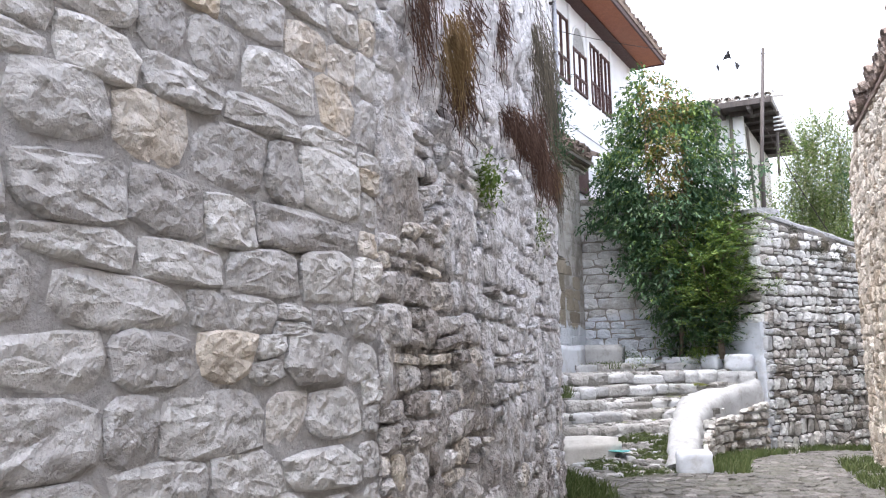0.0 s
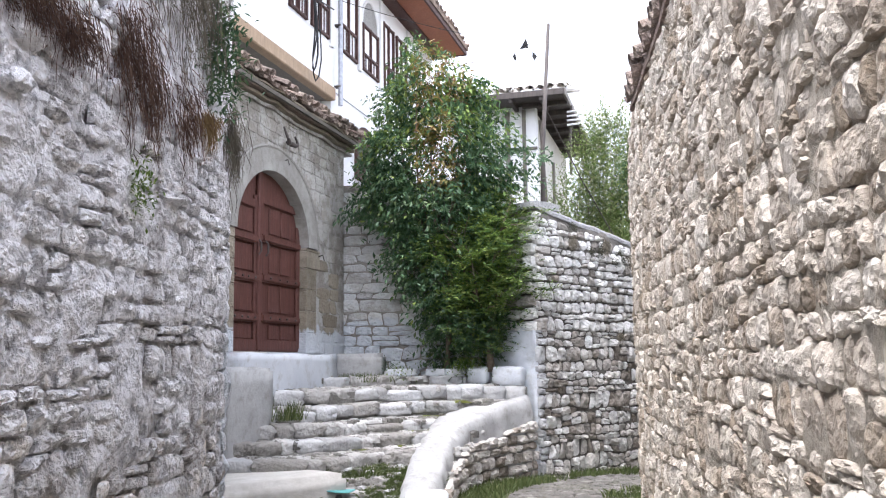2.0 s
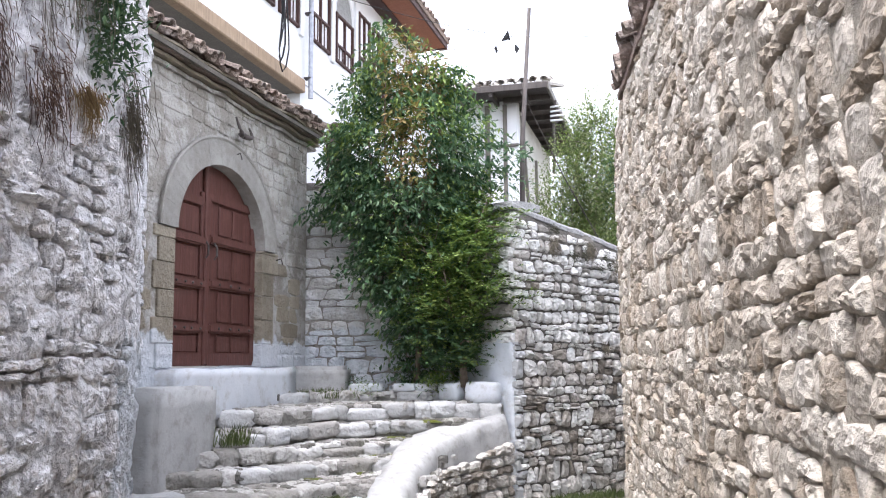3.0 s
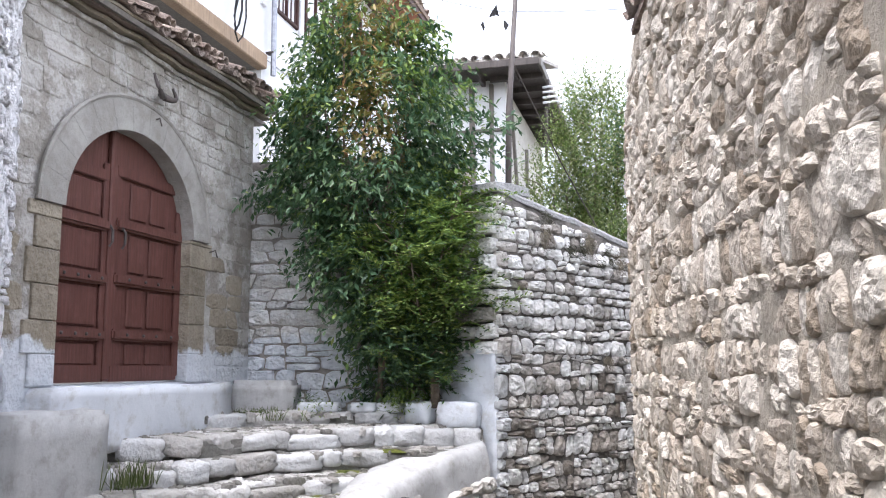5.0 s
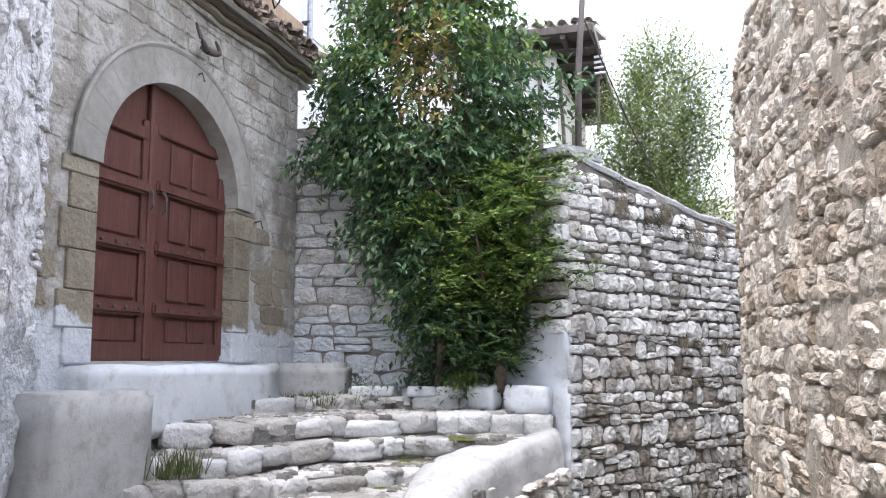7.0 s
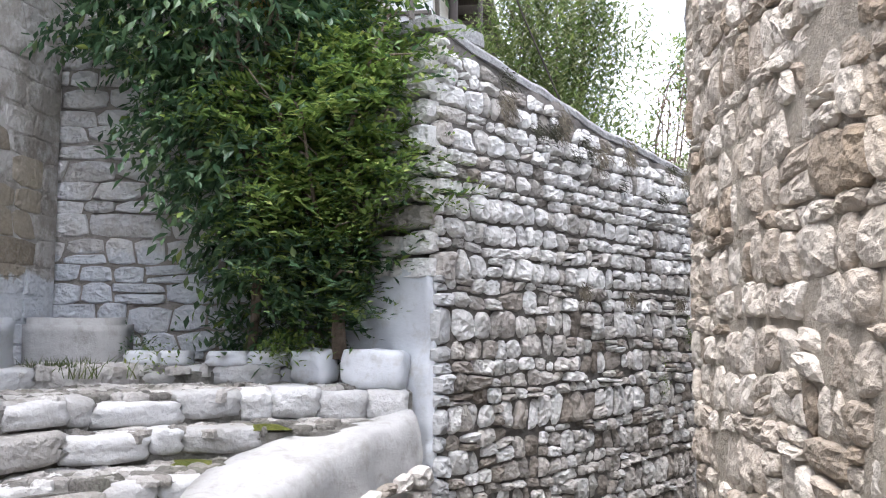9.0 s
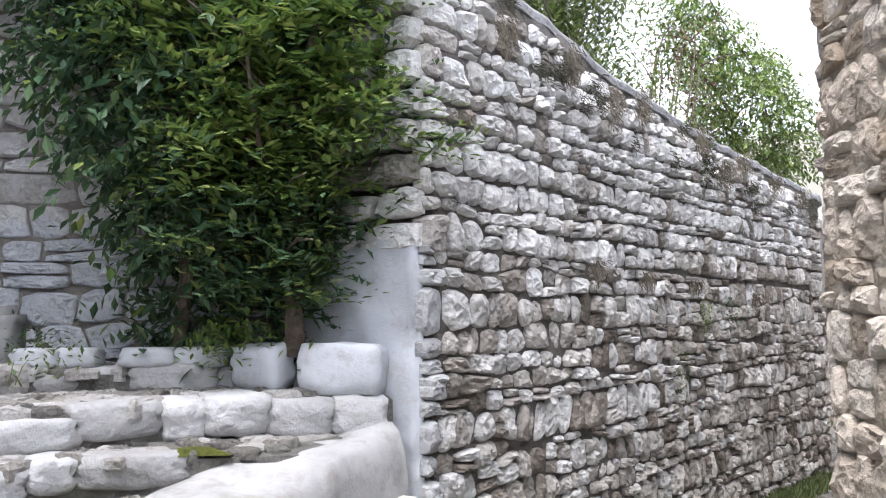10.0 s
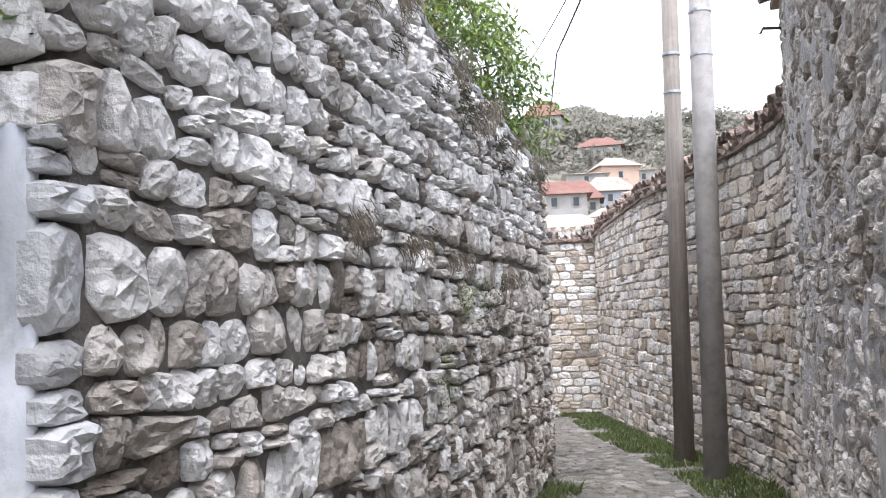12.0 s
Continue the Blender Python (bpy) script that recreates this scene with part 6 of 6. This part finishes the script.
# loose white stones that edge the planting
def edge_stone(x, y, z, size, rz, seed, rx=0.0):
    bm = bmesh.new()
    bmesh.ops.create_icosphere(bm, subdivisions=3, radius=1)
    for v in bm.verts:
        c = v.co.copy()
        m = max(abs(c.x), abs(c.y), abs(c.z))
        v.co = c.lerp(c / m * 0.92, 0.95)
        v.co *= 1 + 0.09 * noise.noise(v.co * 1.5 + Vector((seed, 0, 0))) + 0.03 * noise.noise(v.co * 5 + Vector((seed, 0, 0)))
        v.co = Vector((v.co.x * size[0], v.co.y * size[1], v.co.z * size[2]))
    ob = part("edge_stone", bm, M_WHITEWASH, None, "", True)
    ob.matrix_world = pose(x, y, z, rx, 0, rz)
    return tagged(ob, "whitewashed rounded edging stone on the terrace", "stone", "edging stones")


edge_stone(-2.1, 13.92, 1.49, (0.22, 0.13, 0.135), -6, 1)
edge_stone(-2.52, 14.0, 1.5, (0.15, 0.1, 0.12), -20, 2, 12)
for k, x in enumerate((-3.72, -3.55, -3.14, -2.86)):
    edge_stone(x, 14.08 + 0.03 * (k % 2), 1.545, (0.145, 0.09, 0.055), -5 + 6 * (k % 3), 5 + k)
edge_stone(-1.97, 9.72, 0.47, (0.2, 0.17, 0.15), 15, 12)
cloth = tagged(block_thing("teal_rag", (0.34, 0.2, 0.012), (-2.9, 9.95, 0.56), M_TEAL, "faded teal rag lying on the cobbled slope", "rag", 0.006, 8, "", 0.02))

# stone shelves and pegs that stick out of the bastion
def jut_stone(x, y, z, size, seed):
    bm = bmesh.new()
    bmesh.ops.create_icosphere(bm, subdivisions=2, radius=1)
    for v in bm.verts:
        v.co *= 1 + 0.25 * noise.noise(v.co * 1.4 + Vector((seed, 0, 0)))
        v.co = Vector((v.co.x * size[0], v.co.y * size[1], v.co.z * size[2]))
    ob = part("jutting_stone", bm, M_GREY, None)
    ob.location = (x, y, z)
    return tagged(ob, "grey stone jutting out of the bastion", "stone", "jutting stones")


for k, (x, y, z, s) in enumerate([(-1.9, 4.78, 2.62, (0.09, 0.07, 0.045)), (-2.28, 6.3, 2.5, (0.1, 0.09, 0.022)), (-2.32, 6.35, 2.57, (0.08, 0.05, 0.06)), (-1.6, 3.2, 2.52, (0.08, 0.07, 0.045))]):
    jut_stone(x, y, z, s, 2.0 * k)

# ---- hillside and village ----
def hill_z(d, az):
    ridge = float(np.interp(az, [0, 15, 22, 24.5, 27, 29, 31, 33, 40, 70], [45, 58, 60, 63, 65, 60, 57, 54, 50, 40]))
    return float(np.interp(d, [36, 58, 73, 90, 108, 122, 137, 300, 420], [-3, 4.5, 8.5, 10.8, 15.6, 20.8, 27.5, ridge, ridge * 0.7]))


EYE_END = (-1.465, 11.9)


def hill_point(d, az):
    a = radians(az)
    return (EYE_END[0] + d * math.sin(a), EYE_END[1] + d * math.cos(a))


def hillside():
    ds, azs = np.linspace(36, 420, 48), np.linspace(0, 70, 60)
    V = []
    for d in ds:
        for az in azs:
            x, y = hill_point(d, az)
            V.append((x, y, hill_z(d, az) + 2.0 * clump(x, y, 0, 0.03) * min(1, d / 150)))
    n = len(azs)
    F = [(i * n + j, i * n + j + 1, (i + 1) * n + j + 1, (i + 1) * n + j) for i in range(len(ds) - 1) for j in range(n - 1)]
    hill = obj("hillside", mesh_of("hillside", V, F, M_HILLGROUND, True), None, "hazy wooded hillside above the old town", "hill", "structure")
    rng = random.Random(201)
    V, F = [], []
    for k in range(2300):
        az = rng.uniform(20, 37)
        d = rng.uniform(64, 118) if k < 220 else rng.choice((rng.uniform(118, 300), rng.uniform(220, 308)))
        x, y = hill_point(d, az)
        if noise.noise(Vector((x * 0.03, y * 0.03, 2))) < -0.3:
            continue
        z, r = hill_z(d, az), rng.uniform(1.3, 2.9) * (0.6 + d / 450) * (0.5 if d < 118 else 1)
        for _ in range(90):
            a, b = rng.uniform(0, 2 * math.pi), math.acos(rng.uniform(-0.3, 1))
            q = r * rng.uniform(0.55, 1.1)
            c = Vector((x + q * math.cos(a) * math.sin(b), y + q * math.sin(a) * math.sin(b), z + 0.5 * r + 0.9 * q * math.cos(b)))
            e = Vector((rng.gauss(0, 1), rng.gauss(0, 1), rng.gauss(0, 1))).normalized() * r * 0.17
            f = e.orthogonal().normalized() * r * 0.13
            o = len(V)
            V += [c - e, c + f, c + e, c - f]
            F.append((o, o + 1, o + 2, o + 3))
    obj("far_woods", mesh_of("far_woods", V, F, M_HILL_HAZED), None, "woods covering the far hill, haze put into their grey-green colour", "woods", "stuff")


hillside()


def village_house(x, y, z, w, dep, h, wall, roof, label, windows=3, rise=1.2, turn=0.0, storeys=1):
    az = math.degrees(math.atan2(x - EYE_END[0], y - EYE_END[1]))
    t = thing("village_house", label, "house", "village houses", at=(x, y, z - 1.5))
    t.rotation_euler = (0, 0, radians(-az + turn))
    part("wall", box_bm((w, dep, h + 1.5), Matrix.Translation((0, 0, (h + 1.5) / 2))), wall, t)
    bm = bmesh.new()
    o = 0.45
    b = [bm.verts.new(p) for p in ((-w / 2 - o, -dep / 2 - o, h + 1.45), (w / 2 + o, -dep / 2 - o, h + 1.45), (w / 2 + o, dep / 2 + o, h + 1.45), (-w / 2 - o, dep / 2 + o, h + 1.45))]
    c = [bm.verts.new(p) for p in ((-w * 0.22, 0, h + 1.5 + rise * 1.7), (w * 0.22, 0, h + 1.5 + rise * 1.7))]
    for f in ((b[0], b[1], c[1], c[0]), (b[1], b[2], c[1]), (b[2], b[3], c[0], c[1]), (b[3], b[0], c[0]), (b[3], b[2], b[1], b[0])):
        bm.faces.new(f)
    part("roof", bm, roof, t)
    for s in range(storeys):
        for k in range(windows):
            xx = -w / 2 + w * (k + 0.5) / windows
            win = part("window", box_bm((0.62, 0.1, 0.85), Matrix.Translation((xx, -dep / 2 - 0.02, 1.5 + h * (s + 0.55) / storeys))), M_VILLAGE, t)
            part("pane", box_bm((0.46, 0.06, 0.68), Matrix.Translation((xx, -dep / 2 - 0.07, 1.5 + h * (s + 0.55) / storeys))), M_GLASS, win)
    return t


M_VILLAGE = plaster_mat("old_white_render", (0.24, 0.235, 0.225), (0.33, 0.32, 0.3), 0.6, dark_amount=0.3)
M_PINK = plaster_mat("pink_render", (0.5, 0.33, 0.27), (0.56, 0.38, 0.31), 0.5, dark_amount=0.2)
M_OCHRE = plaster_mat("ochre_brick_render", (0.4, 0.29, 0.23), (0.46, 0.34, 0.27), 0.5, dark_amount=0.2)
M_BLUE = plaster_mat("blue_grey_render", (0.24, 0.27, 0.3), (0.3, 0.33, 0.36), 0.5, dark_amount=0.2)
for x, y, z, w, dep, h, wall, roof, lab, n, rise, turn, st in [
        (51.5, 108, 16.0, 4.6, 5, 2.4, M_OCHRE, M_TILE, "ochre village house with a dark brown roof", 1, 0.8, 18, 1),
        (54.6, 107, 16.0, 2.4, 4, 1.9, M_VILLAGE, M_TILE_PALE, "white annex of the ochre village house", 1, 0.2, 10, 1),
        (56.7, 121, 21.6, 5.8, 5, 1.8, M_VILLAGE, M_TILE_RED, "white village house with a red tiled roof", 3, 0.9, -5, 1),
        (41.2, 91, 11.3, 4.8, 5, 1.6, M_BLUE, M_TILE, "blue-fronted village house with a broad brown roof", 3, 1.0, 8, 1),
        (34.6, 84, 9.6, 3.6, 4, 1.6, M_VILLAGE, M_TILE_RED, "white village house with a red tiled roof", 3, 1.1, 0, 1),
        (44.0, 101, 14.8, 4.4, 4, 1.5, M_VILLAGE, M_TILE_PALE, "whitewashed village house among trees", 1, 0.2, 4, 1),
        (29.4, 78.3, 9.2, 5.2, 5, 1.5, M_VILLAGE, M_TILE_RED, "white village house with a red tiled roof", 3, 0.8, 2, 1),
        (26.2, 80.5, 9.0, 2.2, 4, 3.2, M_PINK, M_TILE_RED, "pink village house beside the lane", 1, 0.4, -5, 1),
        (38.5, 79, 9.6, 3.4, 4, 1.0, M_PINK, M_TILE_RED, "pink village house behind the lane wall", 1, 0.6, 20, 1),
        (25.0, 67, 6.0, 5.0, 4, 1.0, M_CONCRETE, M_TILE, "low grey stone house behind the lane wall", 2, 0.6, 0, 1),
        (31.5, 72, 7.4, 4.2, 4, 0.9, M_CONCRETE, M_TILE, "low grey stone house behind the lane wall", 1, 0.5, 10, 1),
        (55.2, 135.5, 28.0, 5.6, 5, 2.6, M_VILLAGE, M_TILE_RED, "white villa with a red hipped roof on the hill", 4, 1.7, -12, 1)]:
    village_house(x, y, z, w, dep, h, wall, roof, lab, n, rise, turn, st)
